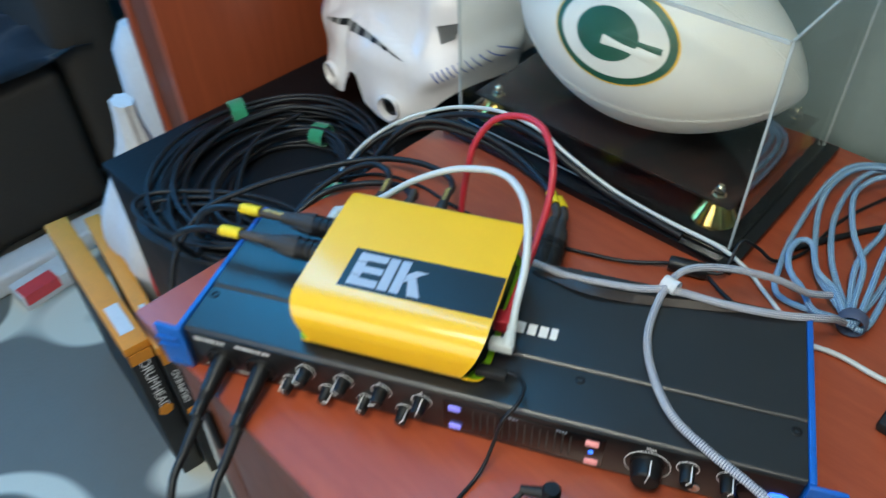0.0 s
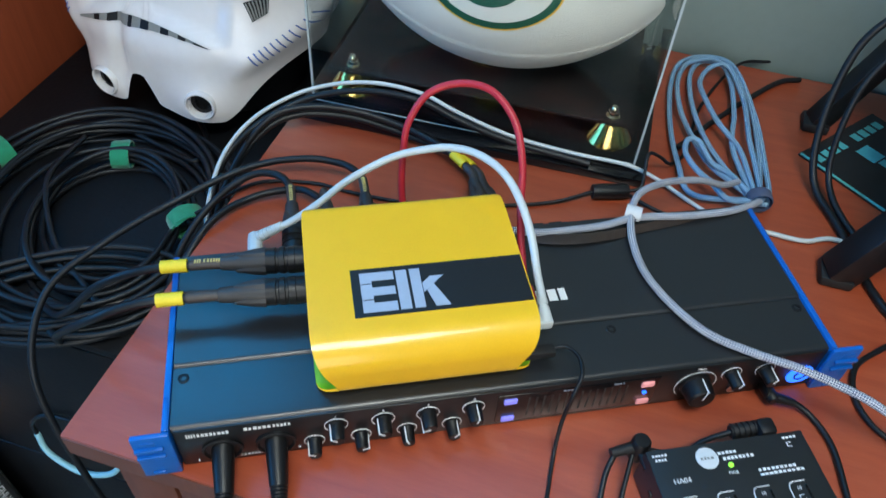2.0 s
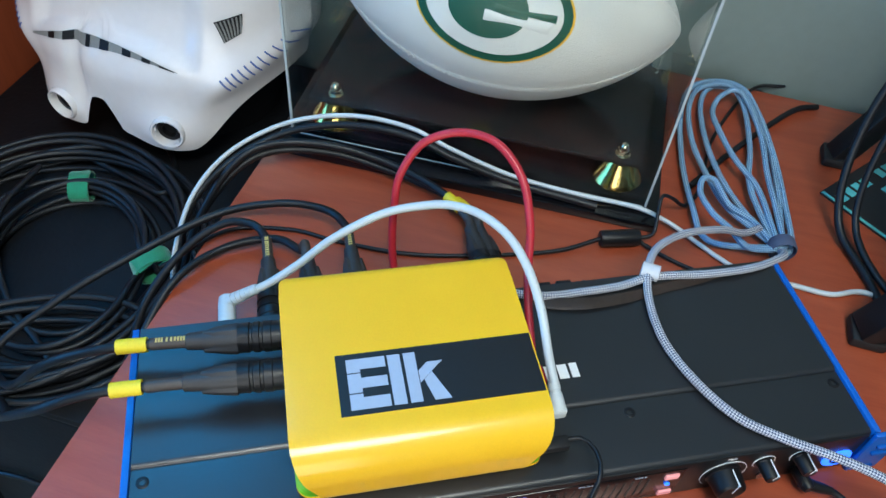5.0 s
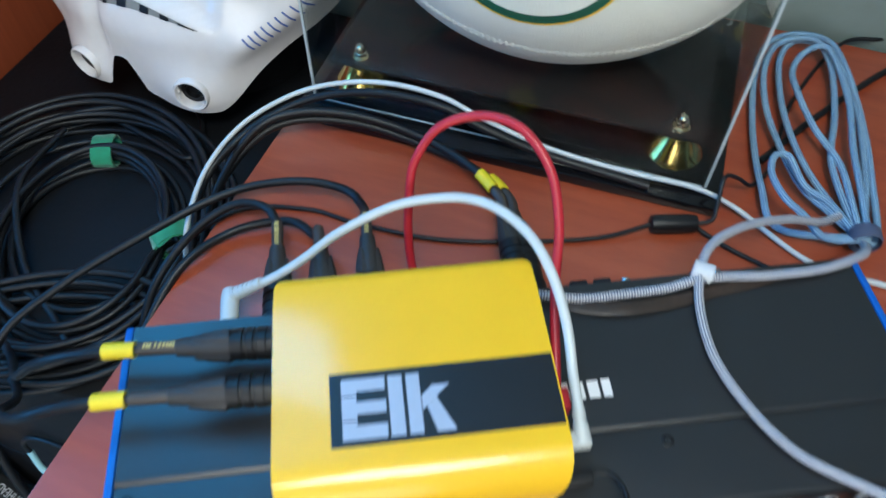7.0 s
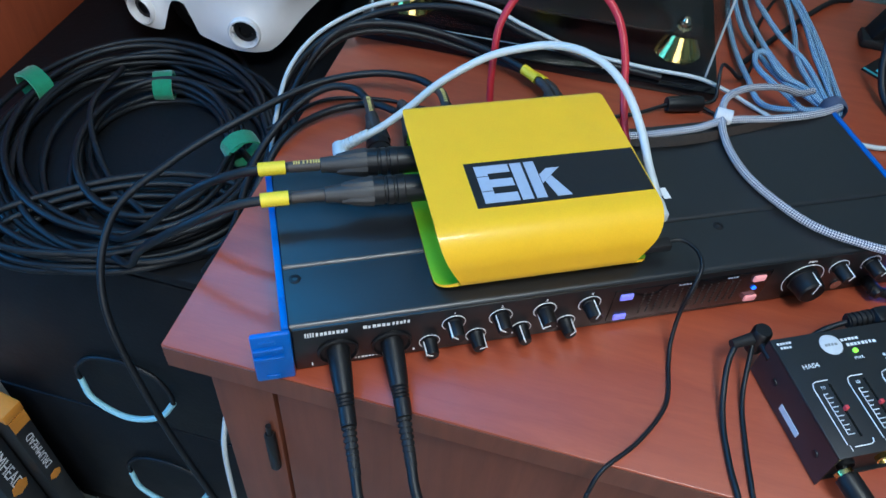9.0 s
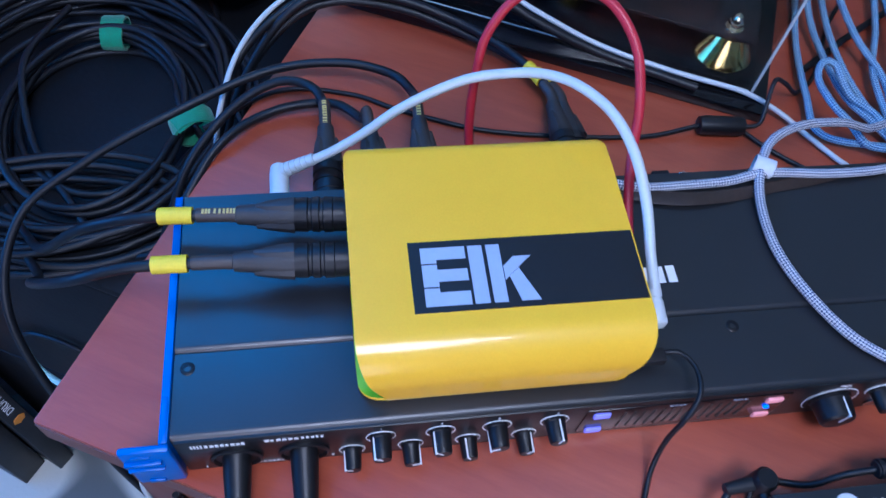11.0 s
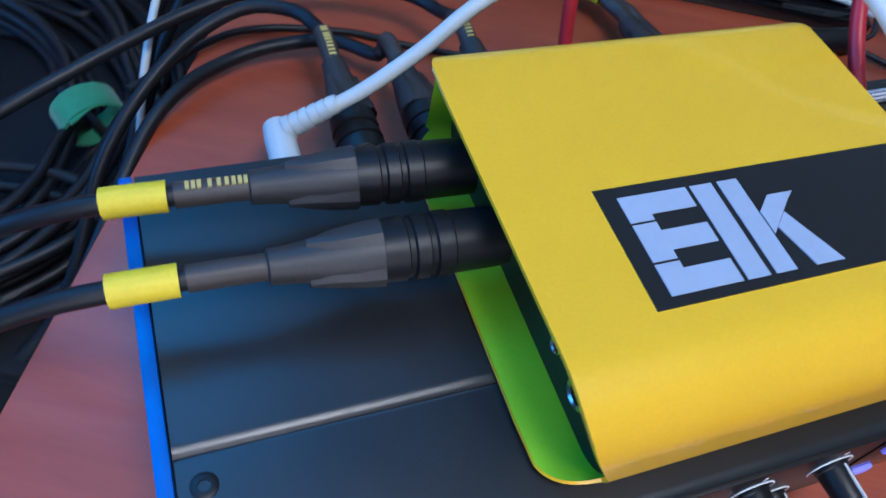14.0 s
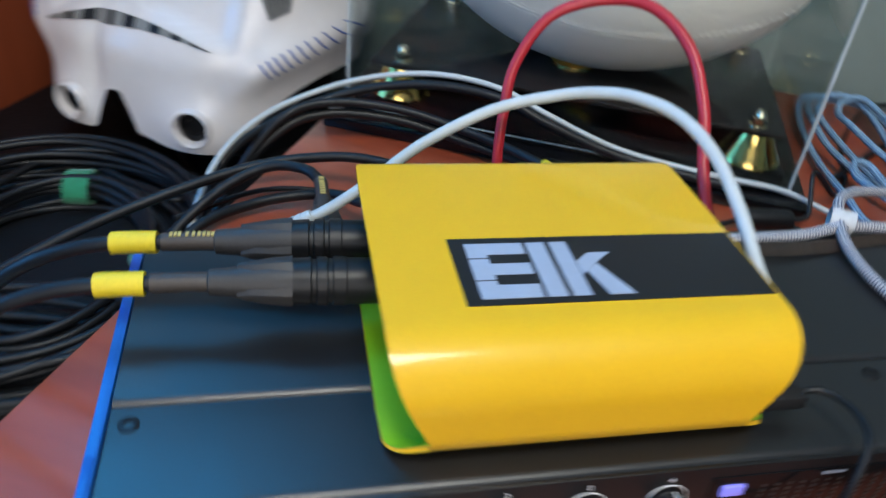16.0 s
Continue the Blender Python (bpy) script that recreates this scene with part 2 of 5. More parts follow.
def thing(name, m, label, category, group="", kind=""):
    e = new(name)
    e.empty_display_size = 0.02
    e.matrix_basis = m
    return tagged(e, label, category, group, kind)


def block(x0, y0, z0, x1, y1, z1, bevel=0.0, seg=2, bm=None):
    b = bmesh.new()
    bmesh.ops.create_cube(b, size=1)
    for w in b.verts:
        w.co = Vector((x0 + (w.co.x + 0.5) * (x1 - x0), y0 + (w.co.y + 0.5) * (y1 - y0), z0 + (w.co.z + 0.5) * (z1 - z0)))
    if bevel:
        bmesh.ops.bevel(b, geom=b.edges[:], offset=bevel, segments=seg, affect="EDGES", profile=0.5)
    return merge(bm, b)


def merge(bm, b):
    if bm is None:
        return b
    me = bpy.data.meshes.new("tmp")
    b.to_mesh(me)
    b.free()
    bm.from_mesh(me)
    bpy.data.meshes.remove(me)
    return bm


def lathe(profile, p0, axis, seg=24, bm=None, close=True):
    """Turned body: (distance along the axis, radius) pairs, from p0 along axis."""
    b = bmesh.new()
    a = Vector(axis).normalized()
    s = a.orthogonal().normalized()
    t = a.cross(s)
    rings = []
    for d, r in profile:
        c = Vector(p0) + a * d
        rings.append([b.verts.new(c + (s * math.cos(k * math.tau / seg) + t * math.sin(k * math.tau / seg)) * max(r, 1e-5)) for k in range(seg)])
    for r0, r1 in zip(rings, rings[1:]):
        for k in range(seg):
            b.faces.new((r0[k], r0[(k + 1) % seg], r1[(k + 1) % seg], r1[k]))
    if close:
        b.faces.new(rings[0][::-1])
        b.faces.new(rings[-1])
    return merge(bm, b)


def smooth_line(pts, step):
    p = [Vector(q) for q in pts]
    p = [2 * p[0] - p[1]] + p + [2 * p[-1] - p[-2]]
    out = []
    for i in range(1, len(p) - 2):
        a, b, c, d = p[i - 1], p[i], p[i + 1], p[i + 2]
        n = max(2, int((c - b).length / step))
        for k in range(n):
            t = k / n
            out.append(0.5 * (2 * b + (c - a) * t + (2 * a - 5 * b + 4 * c - d) * t * t + (3 * b - a - 3 * c + d) * t ** 3))
    out.append(p[-2])
    return out


def sweep(pts, r, seg=10, step=None, bm=None, cap=True, raw=False):
    """A round cord along a smooth line; its unwrapped metres lie in the UV layer."""
    line = pts if raw else smooth_line(pts, step or max(0.004, r * 1.6))
    b = bmesh.new()
    uv = b.loops.layers.uv.new("UVMap")
    side, rings, run = None, [], [0.0]
    for i, c in enumerate(line):
        t = (line[min(i + 1, len(line) - 1)] - line[max(i - 1, 0)]).normalized()
        side = t.orthogonal() if side is None else side - t * side.dot(t)
        side.normalize()
        o = t.cross(side)
        rad = r(i / (len(line) - 1)) if callable(r) else r
        rings.append([b.verts.new(c + (side * math.cos(k * math.tau / seg) + o * math.sin(k * math.tau / seg)) * rad) for k in range(seg)])
        if i:
            run.append(run[-1] + (c - line[i - 1]).length)
    r0 = r(0.5) if callable(r) else r
    w = math.tau * r0
    for i in range(len(rings) - 1):
        for k in range(seg):
            f = b.faces.new((rings[i][k], rings[i][(k + 1) % seg], rings[i + 1][(k + 1) % seg], rings[i + 1][k]))
            for l, (q, j) in zip(f.loops, ((k, i), (k + 1, i), (k + 1, i + 1), (k, i + 1))):
                l[uv].uv = (q / seg * w, run[j])
    if cap:
        b.faces.new(rings[0][::-1])
        b.faces.new(rings[-1])
    return merge(bm, b)


def prism(outline, z0, z1, bevel=0.0, bm=None):
    """An outline in x, y, raised from z0 to z1."""
    b = bmesh.new()
    lo = [b.verts.new((x, y, z0)) for x, y in outline]
    hi = [b.verts.new((x, y, z1)) for x, y in outline]
    n = len(lo)
    b.faces.new(lo[::-1])
    top = b.faces.new(hi)
    for i in range(n):
        b.faces.new((lo[i], lo[(i + 1) % n], hi[(i + 1) % n], hi[i]))
    if bevel:
        bmesh.ops.bevel(b, geom=list(top.edges), offset=bevel, segments=2, affect="EDGES", profile=0.5)
    return merge(bm, b)


def ramp01(q):
    q = max(0.0, min(1.0, q))
    return q * q * (3 - 2 * q)


def words(text, size, m, material, parent, name="lettering"):
    """Built-in font letters as a thin mesh lying in the x, y plane of m."""
    c = bpy.data.curves.new(name, "FONT")
    c.body, c.size, c.extrude, c.align_x, c.align_y = text, size, 0.00012, "CENTER", "CENTER"
    tmp = bpy.data.objects.new(name, c)
    me = bpy.data.meshes.new_from_object(tmp)
    bpy.data.objects.remove(tmp)
    ob = new(name, me)
    me.materials.append(material)
    ob.parent, ob.matrix_basis = parent, m
    return ob


def bars(cells, m, material, parent, name="printed_bars", h=0.00025):
    """Unreadable or brand print as plain bars: (x, y, width, height) cells in the x, y plane of m."""
    bm = None
    for x, y, w, k in cells:
        bm = block(x, y, 0, x + w, y + k, h, bm=bm)
    return part(name, bm, material, parent, m=m, smooth=0)


def row_bars(x, y, width, height, n, seed):
    rng = random.Random(seed)
    out, pos = [], x
    for i in range(n):
        w = width / n * rng.uniform(0.55, 0.8)
        out.append((pos, y, w, height * rng.uniform(0.8, 1)))
        pos += width / n
    return out


# ---------- the room ----------
def wall_with_opening(name, m, w, h, x0, x1, z0, z1, label):
    """A wall in the x, z plane of m, 0.12 thick, with one window opening."""
    bm = block(-w / 2, 0, 0, x0, 0.12, h)
    bm = block(x1, 0, 0, w / 2, 0.12, h, bm=bm)
    bm = block(x0, 0, 0, x1, 0.12, z0, bm=bm)
    bm = block(x0, 0, z1, x1, 0.12, h, bm=bm)
    return tagged(part(name, bm, WALL, m=m, smooth=0), label, "wall", kind="structure")


FLOOR = -0.75
tagged(part("floor", block(-2.2, -2.4, FLOOR - 0.05, 2.4, 0.9, FLOOR), CARPET, m=desk_pose(0, 0, 0), smooth=0),
       "grey carpet with pale swirling pattern", "floor", kind="structure")
tagged(part("ceiling", block(-2.2, -2.4, 1.65, 2.4, 0.9, 1.72), CEIL, m=desk_pose(0, 0, 0), smooth=0),
       "plain white painted ceiling", "ceiling", kind="structure")
wall_with_opening("wall_north", desk_pose(0.125, 0.625, FLOOR), 4.25, 2.4, -1.825, -0.335, 1.82, 2.36, "grey-green painted wall behind the desk with a high window")
tagged(part("wall_east", block(2.25, -2.25, FLOOR, 2.37, 0.75, 1.65), WALL, m=desk_pose(0, 0, 0), smooth=0),
       "plain grey-green painted side wall", "wall", kind="structure")
wall_with_opening("wall_south", desk_pose(0, -2.13, FLOOR, 180), 4.5, 2.4, -1.45, 0.05, 0.75, 2.25, "grey-green painted wall with a window opening")
wall_with_opening("wall_west", desk_pose(-2.0, -0.75, FLOOR, 90), 3.0, 2.4, -0.75, 0.75, 0.82, 2.13, "grey-green painted side wall with a window opening")

# assumed fitting, never in view: houses the added overhead lamp
fit = thing("assumed_ceiling_light", desk_pose(0.52, -0.52, 1.60), "square white ceiling light, assumed out of view to light the desk", "ceiling light")
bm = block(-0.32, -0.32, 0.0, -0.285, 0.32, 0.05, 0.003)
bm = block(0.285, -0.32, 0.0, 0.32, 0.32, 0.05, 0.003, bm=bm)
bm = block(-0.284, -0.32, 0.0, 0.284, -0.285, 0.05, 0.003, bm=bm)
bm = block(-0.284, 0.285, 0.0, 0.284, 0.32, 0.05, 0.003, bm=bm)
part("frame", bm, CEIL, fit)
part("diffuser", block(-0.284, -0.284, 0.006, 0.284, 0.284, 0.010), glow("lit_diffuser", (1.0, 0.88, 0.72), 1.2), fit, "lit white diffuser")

# ---------- desk ----------
desk = thing("desk", desk_pose(0, 0, FLOOR), "cherry-red wooden desk with a square-edged top", "desk")
T = -FLOOR
part("desktop", block(0, 0, T - 0.022, 1.9, 0.612, T, 0.0012), CHERRY, desk)
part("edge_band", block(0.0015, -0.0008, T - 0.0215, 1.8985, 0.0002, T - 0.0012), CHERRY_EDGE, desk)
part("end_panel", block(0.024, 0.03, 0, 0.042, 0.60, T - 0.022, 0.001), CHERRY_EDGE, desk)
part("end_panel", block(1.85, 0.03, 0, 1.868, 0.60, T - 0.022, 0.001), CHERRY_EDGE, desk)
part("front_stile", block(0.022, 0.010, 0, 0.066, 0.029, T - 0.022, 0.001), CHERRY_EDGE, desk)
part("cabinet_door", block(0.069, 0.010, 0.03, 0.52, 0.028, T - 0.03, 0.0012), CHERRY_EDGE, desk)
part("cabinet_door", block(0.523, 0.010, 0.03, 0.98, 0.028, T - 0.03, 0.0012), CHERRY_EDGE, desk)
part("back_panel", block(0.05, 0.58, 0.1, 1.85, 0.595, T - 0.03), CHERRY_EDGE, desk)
bm = lathe([(0, 0.0035), (0.002, 0.0042), (0.05, 0.0042), (0.053, 0.003)], (0.060, 0.006, T - 0.148), (0, 0, 1), 16)
bm = lathe([(0, 0.002), (0.012, 0.002)], (0.060, 0.006, T - 0.096), (0, 0, 1), 12, bm)
part("hinge", bm, BLACK, desk, "black metal hinge barrel")

# ---------- drawer chest, panel ----------
chest = thing("drawer_chest", desk_pose(0, 0, FLOOR), "black fabric drawer chest with white tube handles tinted cyan for blue light", "chest")
CT = -0.105 - FLOOR
part("carcass", block(-0.367, 0.130, 0, 0.012, 0.615, CT - 0.012, 0.004), FABRIC, chest)
part("top", block(-0.371, 0.120, CT - 0.012, 0.012, 0.618, CT, 0.004), LEATHERETTE, chest)
for z0, z1 in ((CT - 0.302, CT - 0.016), (CT - 0.595, CT - 0.306)):
    d = part("drawer", block(-0.365, 0.122, z0, 0.010, 0.1295, z1, 0.0025), LEATHERETTE, chest)
    zz = z1 - 0.212 if z0 > 0.2 else z1 - 0.15
    zz += 0.012
    arc = [(-0.224, 0.112, zz), (-0.211, 0.104, zz - 0.024), (-0.172, 0.100, zz - 0.037), (-0.134, 0.104, zz - 0.024), (-0.117, 0.112, zz)]
    h = part("handle", sweep(arc, 0.0034), CYAN_LIT_TUBE, d, "white tube handle tinted cyan for blue light")
    part("rope", sweep([(-0.224, 0.112, zz), (-0.223, 0.113, zz + 0.020), (-0.205, 0.117, zz + 0.040), (-0.170, 0.118, zz + 0.048), (-0.136, 0.117, zz + 0.040), (-0.118, 0.113, zz + 0.020), (-0.117, 0.112, zz)], 0.0026), CABLE, d)

cabinet = thing("cabinet", desk_pose(-0.40, 0.25, FLOOR), "waist-high cherry-red wooden cabinet seen from its side", "cabinet")
part("side_panel", block(0.004, 0, 0, 0.022, 0.36, 1.17, 0.001), CHERRY_PANEL, cabinet)
part("side_panel", block(-0.075, 0, 0, -0.057, 0.36, 1.17, 0.001), CHERRY_PANEL, cabinet)
part("front_panel", block(-0.0565, 0.004, 0.03, 0.0035, 0.020, 1.14, 0.001), CHERRY_EDGE, cabinet)
part("back", block(-0.0565, 0.345, 0, 0.0035, 0.358, 1.17), CHERRY_PANEL, cabinet)
part("top", block(-0.0565, 0.0205, 1.14, 0.0035, 0.3445, 1.168), CHERRY_PANEL, cabinet)


# ---------- audio interface ----------
rack = thing("audio_interface", pose(0, 0, 0), "black one-unit rack audio interface with blue rack ears", "audio interface")
H = 0.0455
part("chassis", block(0, 0.002, 0.0015, 0.438, 0.1385, 0.0436, 0.0008), CHASSIS, rack)


def cover(profile):
    """A lid plate whose rolled front edge follows a y, z profile, run along x."""
    b = prism([(y, z) for y, z in profile], 0.0006, 0.4374)
    b.transform(Matrix(((0, 0, 1, 0), (1, 0, 0, 0), (0, 1, 0, 0), (0, 0, 0, 1))))
    bmesh.ops.recalc_face_normals(b, faces=b.faces[:])
    return b


F = H - 0.0014
part("front_cover", cover([(0.0002, 0.040), (0.0002, F - 0.0022), (0.0005, F - 0.0014), (0.0014, F - 0.0005), (0.0028, F - 0.0001), (0.0036, F), (0.0436, F), (0.0436, 0.040)]), CHASSIS, rack)
part("rear_cover", cover([(0.0444, 0.040), (0.0444, H - 0.0020), (0.0447, H - 0.0013), (0.0456, H - 0.0006), (0.0470, H - 0.0001), (0.0478, H), (0.1390, H), (0.1390, 0.040)]), CHASSIS, rack)
part("faceplate", block(0.0015, -0.0012, 0.0018, 0.4365, 0.0016, H - 0.0030, 0.0006), BEZEL, rack)
for x in (0.007, 0.148, 0.291, 0.431):
    s = part("screw", lathe([(0, 0.0036), (0.0004, 0.0036), (0.0007, 0.0030), (0.0007, 0.0016), (-0.0006, 0.0015), (-0.0006, 0.0001)], (x, 0.036, H - 0.0015), (0, 0, 1), 20), BLACK, rack)
for sx in (0, 1):
    m = Matrix.Identity(4) if not sx else Matrix.Translation((0.438, 0, 0)) @ Matrix.Diagonal((-1, 1, 1, 1))
    side = block(-0.0042, -0.001, 0.0, 0.0, 0.139, H + 0.0006, 0.0006)
    ear = block(-0.0225, -0.0052, 0.0, 0.0008, -0.0012, 0.0462, 0.0016)
    ear = block(-0.0040, -0.0014, 0.0, -0.0004, 0.022, 0.0466, 0.001, bm=ear)
    rim = block(-0.0215, -0.0075, 0.0325, -0.0045, -0.0048, 0.0355, 0.0006)
    rim = block(-0.0215, -0.0075, 0.0245, -0.0045, -0.0048, 0.0270, 0.0006, bm=rim)
    hole = block(-0.0175, -0.0058, 0.0380, -0.0085, -0.0048, 0.0415, 0.0004)
    low = block(-0.0165, -0.0062, 0.0030, -0.0085, -0.0048, 0.0068, 0.0006)
    for nm, b, mt in (("side_rail", side, BLUE), ("rack_ear", ear, BLUE), ("ear_rib", rim, BLUE), ("ear_slot", hole, BLUE), ("ear_slot", low, BLUE)):
        b.transform(m)
        if sx:
            bmesh.ops.reverse_faces(b, faces=b.faces[:])
        part(nm, b, mt, rack, "bright blue plastic")
for x in (0.03, 0.408):
    for y in (0.02, 0.118):
        part("foot", lathe([(0, 0.006), (0.002, 0.006)], (x, y, 0), (0, 0, 1), 16), RUBBER, rack)

FACE = pose(0, -0.0013, 0, 90, 0, 0)


def face(x, z):
    return pose(x, -0.0013, z, 90, 0, 0)


def front_knob(x, z, r, length, turn, num=""):
    k = lathe([(0, r * 1.08), (0.0015, r * 1.08), (0.002, r), (length - 0.0012, r * 0.9), (length, r * 0.8)], (x, -0.0012, z), (0, -1, 0), 28)
    knob = part("knob", k, BLACK, rack)
    a = radians(turn)
    px, pz = math.sin(a), math.cos(a)
    ln = block(-0.0004, 0, 0, 0.0004, length + 0.0004, 0.0006)
    ln.transform(pose(x + px * r * 0.93, -0.0014, z + pz * r * 0.93, 0, turn, 0) @ pose(0, 0, 0, 0, 0, 180))
    l2 = block(-0.0004, 0, 0, 0.0004, 0.0006, r * 0.9)
    l2.transform(pose(x, -0.0012 - length - 0.0003, z, 0, turn, 0))
    part("pointer", merge(ln, l2), WHITE_INK, knob, "white pointer line")
    ring = [(x + math.sin(radians(q)) * (r * 1.42), -0.0016, z + math.cos(radians(q)) * (r * 1.42)) for q in range(-135, 136, 15)]
    part("scale_ring", sweep([Vector(p) for p in ring], 0.00028, 5, raw=True), WHITE_INK, knob, "thin white printed ring")
    if num:
        words(num, 0.0032, face(x, z + r * 1.42 + 0.0022), WHITE_INK, rack, "number")


for i, (x, t) in enumerate(((0.099, -48), (0.129, -48), (0.158, -112), (0.188, 15))):
    front_knob(x, 0.0285, 0.0052, 0.0125, t, str(i + 1))
for i, (x, t) in enumerate(((0.0845, -62), (0.1145, 72), (0.1445, -22), (0.1745, 38))):
    front_knob(x, 0.0125, 0.0046, 0.0115, t)
front_knob(0.3445, 0.0215, 0.0105, 0.0135, 8)
words("Main", 0.0034, face(0.3445, 0.0395), WHITE_INK, rack, "control_name")
front_knob(0.369, 0.0295, 0.0050, 0.0125, 24)
front_knob(0.394, 0.0295, 0.0050, 0.0125, 26)
# brand and model print as bars
bars([(0.0085 + k * 0.0015, 0.0345, 0.0009, 0.0040) for k in range(4)] + row_bars(0.0150, 0.0347, 0.0195, 0.0034, 8, 1), FACE, WHITE_INK, rack, "maker_print")
bars(row_bars(0.043, 0.0355, 0.017, 0.0030, 6, 2) + row_bars(0.0605, 0.0355, 0.0115, 0.0032, 5, 3), FACE, WHITE_INK, rack, "model_print")
bars(row_bars(0.035, 0.0055, 0.020, 0.0014, 9, 4), FACE, WHITE_INK, rack, "jack_print")
for mark in ((0.011, 0.0050, 0.0008, 0.0022), (0.074, 0.0055, 0.0012, 0.0020)):
    bars([mark], FACE, WHITE_INK, rack, "jack_number")
# metering window
disp = part("meter_window", block(0.204, -0.0018, 0.0055, 0.316, -0.0011, 0.0375, 0.0004), GLOSS_BLACK, rack)
bm = None
for k in range(14):
    for j in range(8):
        bm = block(0.225 + k * 0.0052, -0.0021, 0.011 + j * 0.0028, 0.2262 + k * 0.0052, -0.0017, 0.0122 + j * 0.0028, bm=bm)
part("meter_dots", bm, METER, disp, "unlit grey meter segments")
bars(row_bars(0.248, 0.0345, 0.010, 0.0014, 4, 5), pose(0, -0.0018, 0, 90), SILVER_INK, disp)
bars(row_bars(0.283, 0.0345, 0.008, 0.0014, 4, 6), pose(0, -0.0018, 0, 90), SILVER_INK, disp)
for x, z, mt in ((0.2125, 0.031, LED_VIOLET), (0.2125, 0.010, LED_VIOLET), (0.3075, 0.031, LED_PINK), (0.3085, 0.0095, LED_PINK)):
    part("button", block(x - 0.0045, -0.0034, z - 0.0027, x + 0.0045, -0.0016, z + 0.0027, 0.0008), mt, rack, "lit square push button")
part("indicator", lathe([(0, 0.0016), (0.001, 0.0016), (0.0014, 0.0008)], (0.3075, -0.0016, 0.0205), (0, -1, 0), 16), LED_BLUE, rack)
pw = lathe([(0, 0.0098), (0.0006, 0.0100), (0.0012, 0.0092), (0.0010, 0.0001)], (0.4255, -0.0012, 0.0165), (0, -1, 0), 32)
power = part("power_button", pw, LED_BLUE, rack, "blue lit round power button")
ring = [(0.4255 + math.sin(radians(q)) * 0.0045, -0.0026, 0.0165 + math.cos(radians(q)) * 0.0045) for q in range(40, 321, 20)]
part("power_mark", sweep([Vector(p) for p in ring], 0.0006, 6, raw=True), BEZEL, power)
for x in (0.0275, 0.0605):
    part("combo_socket", lathe([(0, 0.0128), (0.0014, 0.0128), (0.002, 0.0115), (0.0004, 0.0105), (0.0004, 0.001)], (x, -0.0012, 0.0165), (0, -1, 0), 32), BLACK, rack)
part("phones_socket", lathe([(0, 0.0042), (0.001, 0.0042), (0.0011, 0.003), (0, 0.0001)], (0.376, -0.0012, 0.0095), (0, -1, 0), 20), STEEL, rack)
# printed maker's name on the lid, partly under the yellow box, as bars
bars([(0.238, 0.0645, 0.0062, 0.0105), (0.2465, 0.0645, 0.0063, 0.0102), (0.2550, 0.0645, 0.0063, 0.0102), (0.2632, 0.0645, 0.0050, 0.0105)],
     pose(0, 0, H), WHITE_INK, rack, "lid_print")
# rear sockets
for x in (0.300, 0.345, 0.36):
    part("rear_stud", lathe([(0, 0.0035), (0.010, 0.0035), (0.0105, 0.002)], (x, 0.1385, 0.030), (0, 1, 0), 14), STEEL, rack)
bm = None
for x in (0.236, 0.243):
    part("rear_jack", lathe([(0, 0.0092), (0.021, 0.0092)], (x, 0.138, 0.0185), (0, 1, 0), 24), BLACK, rack)
for x in (0.262, 0.277):
    bm = block(x, 0.139, 0.022, x + 0.011, 0.146, 0.040, 0.001, bm=bm)
part("rear_socket", bm, BLACK, rack)


# ---------- yellow box ----------
box = thing("streaming_box", pose(0.159, 0.076, H), "yellow folded-metal sleeve box with lime inside and black core", "electronic box")
BW, Y0, Y1, Z0, Z1 = 0.0705, -0.0700, 0.0592, 0.0015, 0.0455


def sleeve_outline(inset):
    o = []
    y0, y1, z0, z1 = Y0 + inset, Y1 - inset, Z0 + inset, Z1 - inset
    for cy, cz, r, a in ((y1 - 0.009 + inset * 0.5, z1 - 0.009 + inset * 0.5, 0.009 - inset * 0.5, 0), (y0 + 0.021 - inset * 0.5, z1 - 0.021 + inset * 0.5, 0.021 - inset * 0.5, 90),
                         (y0 + 0.012 - inset * 0.5, z0 + 0.012 - inset * 0.5, 0.012 - inset * 0.5, 180), (y1 - 0.014 + inset * 0.5, z0 + 0.014 - inset * 0.5, 0.014 - inset * 0.5, 270)):
        arc = [(cy + r * math.cos(radians(a + 90 * k / 12)), cz + r * math.sin(radians(a + 90 * k / 12))) for k in range(13)]
        if o:
            p, q = o[-1], arc[0]
            o += [(p[0] + (q[0] - p[0]) * k / 8, p[1] + (q[1] - p[1]) * k / 8) for k in range(1, 8)]
        o += arc
    return o


def notch(y, z):
    """How far the sheet is cut back at its ends, where it bends down at front and back."""
    s, full = (y - Y0, 0.0142) if y < 0 else (Y1 - y, 0.0095)
    k = max(0.0, min(1.0, (Z1 - z) / (Z1 - Z0 - 0.010)))
    if y > 0 and z > Z0 + 0.010:
        q = max(0.0, min(1.0, 1 - (s - 0.0004) / 0.0125))
        return full * (1 - math.sqrt(1 - q * q))
    if z > Z0 + 0.010:
        if s > 0.024:
            return 0.0
        return full * k ** 1.35
    k = max(0.0, min(1.0, 1 - max(0.0, s - 0.002) / full))
    return full * (1 - math.sqrt(max(0.0, 1 - k * k)))


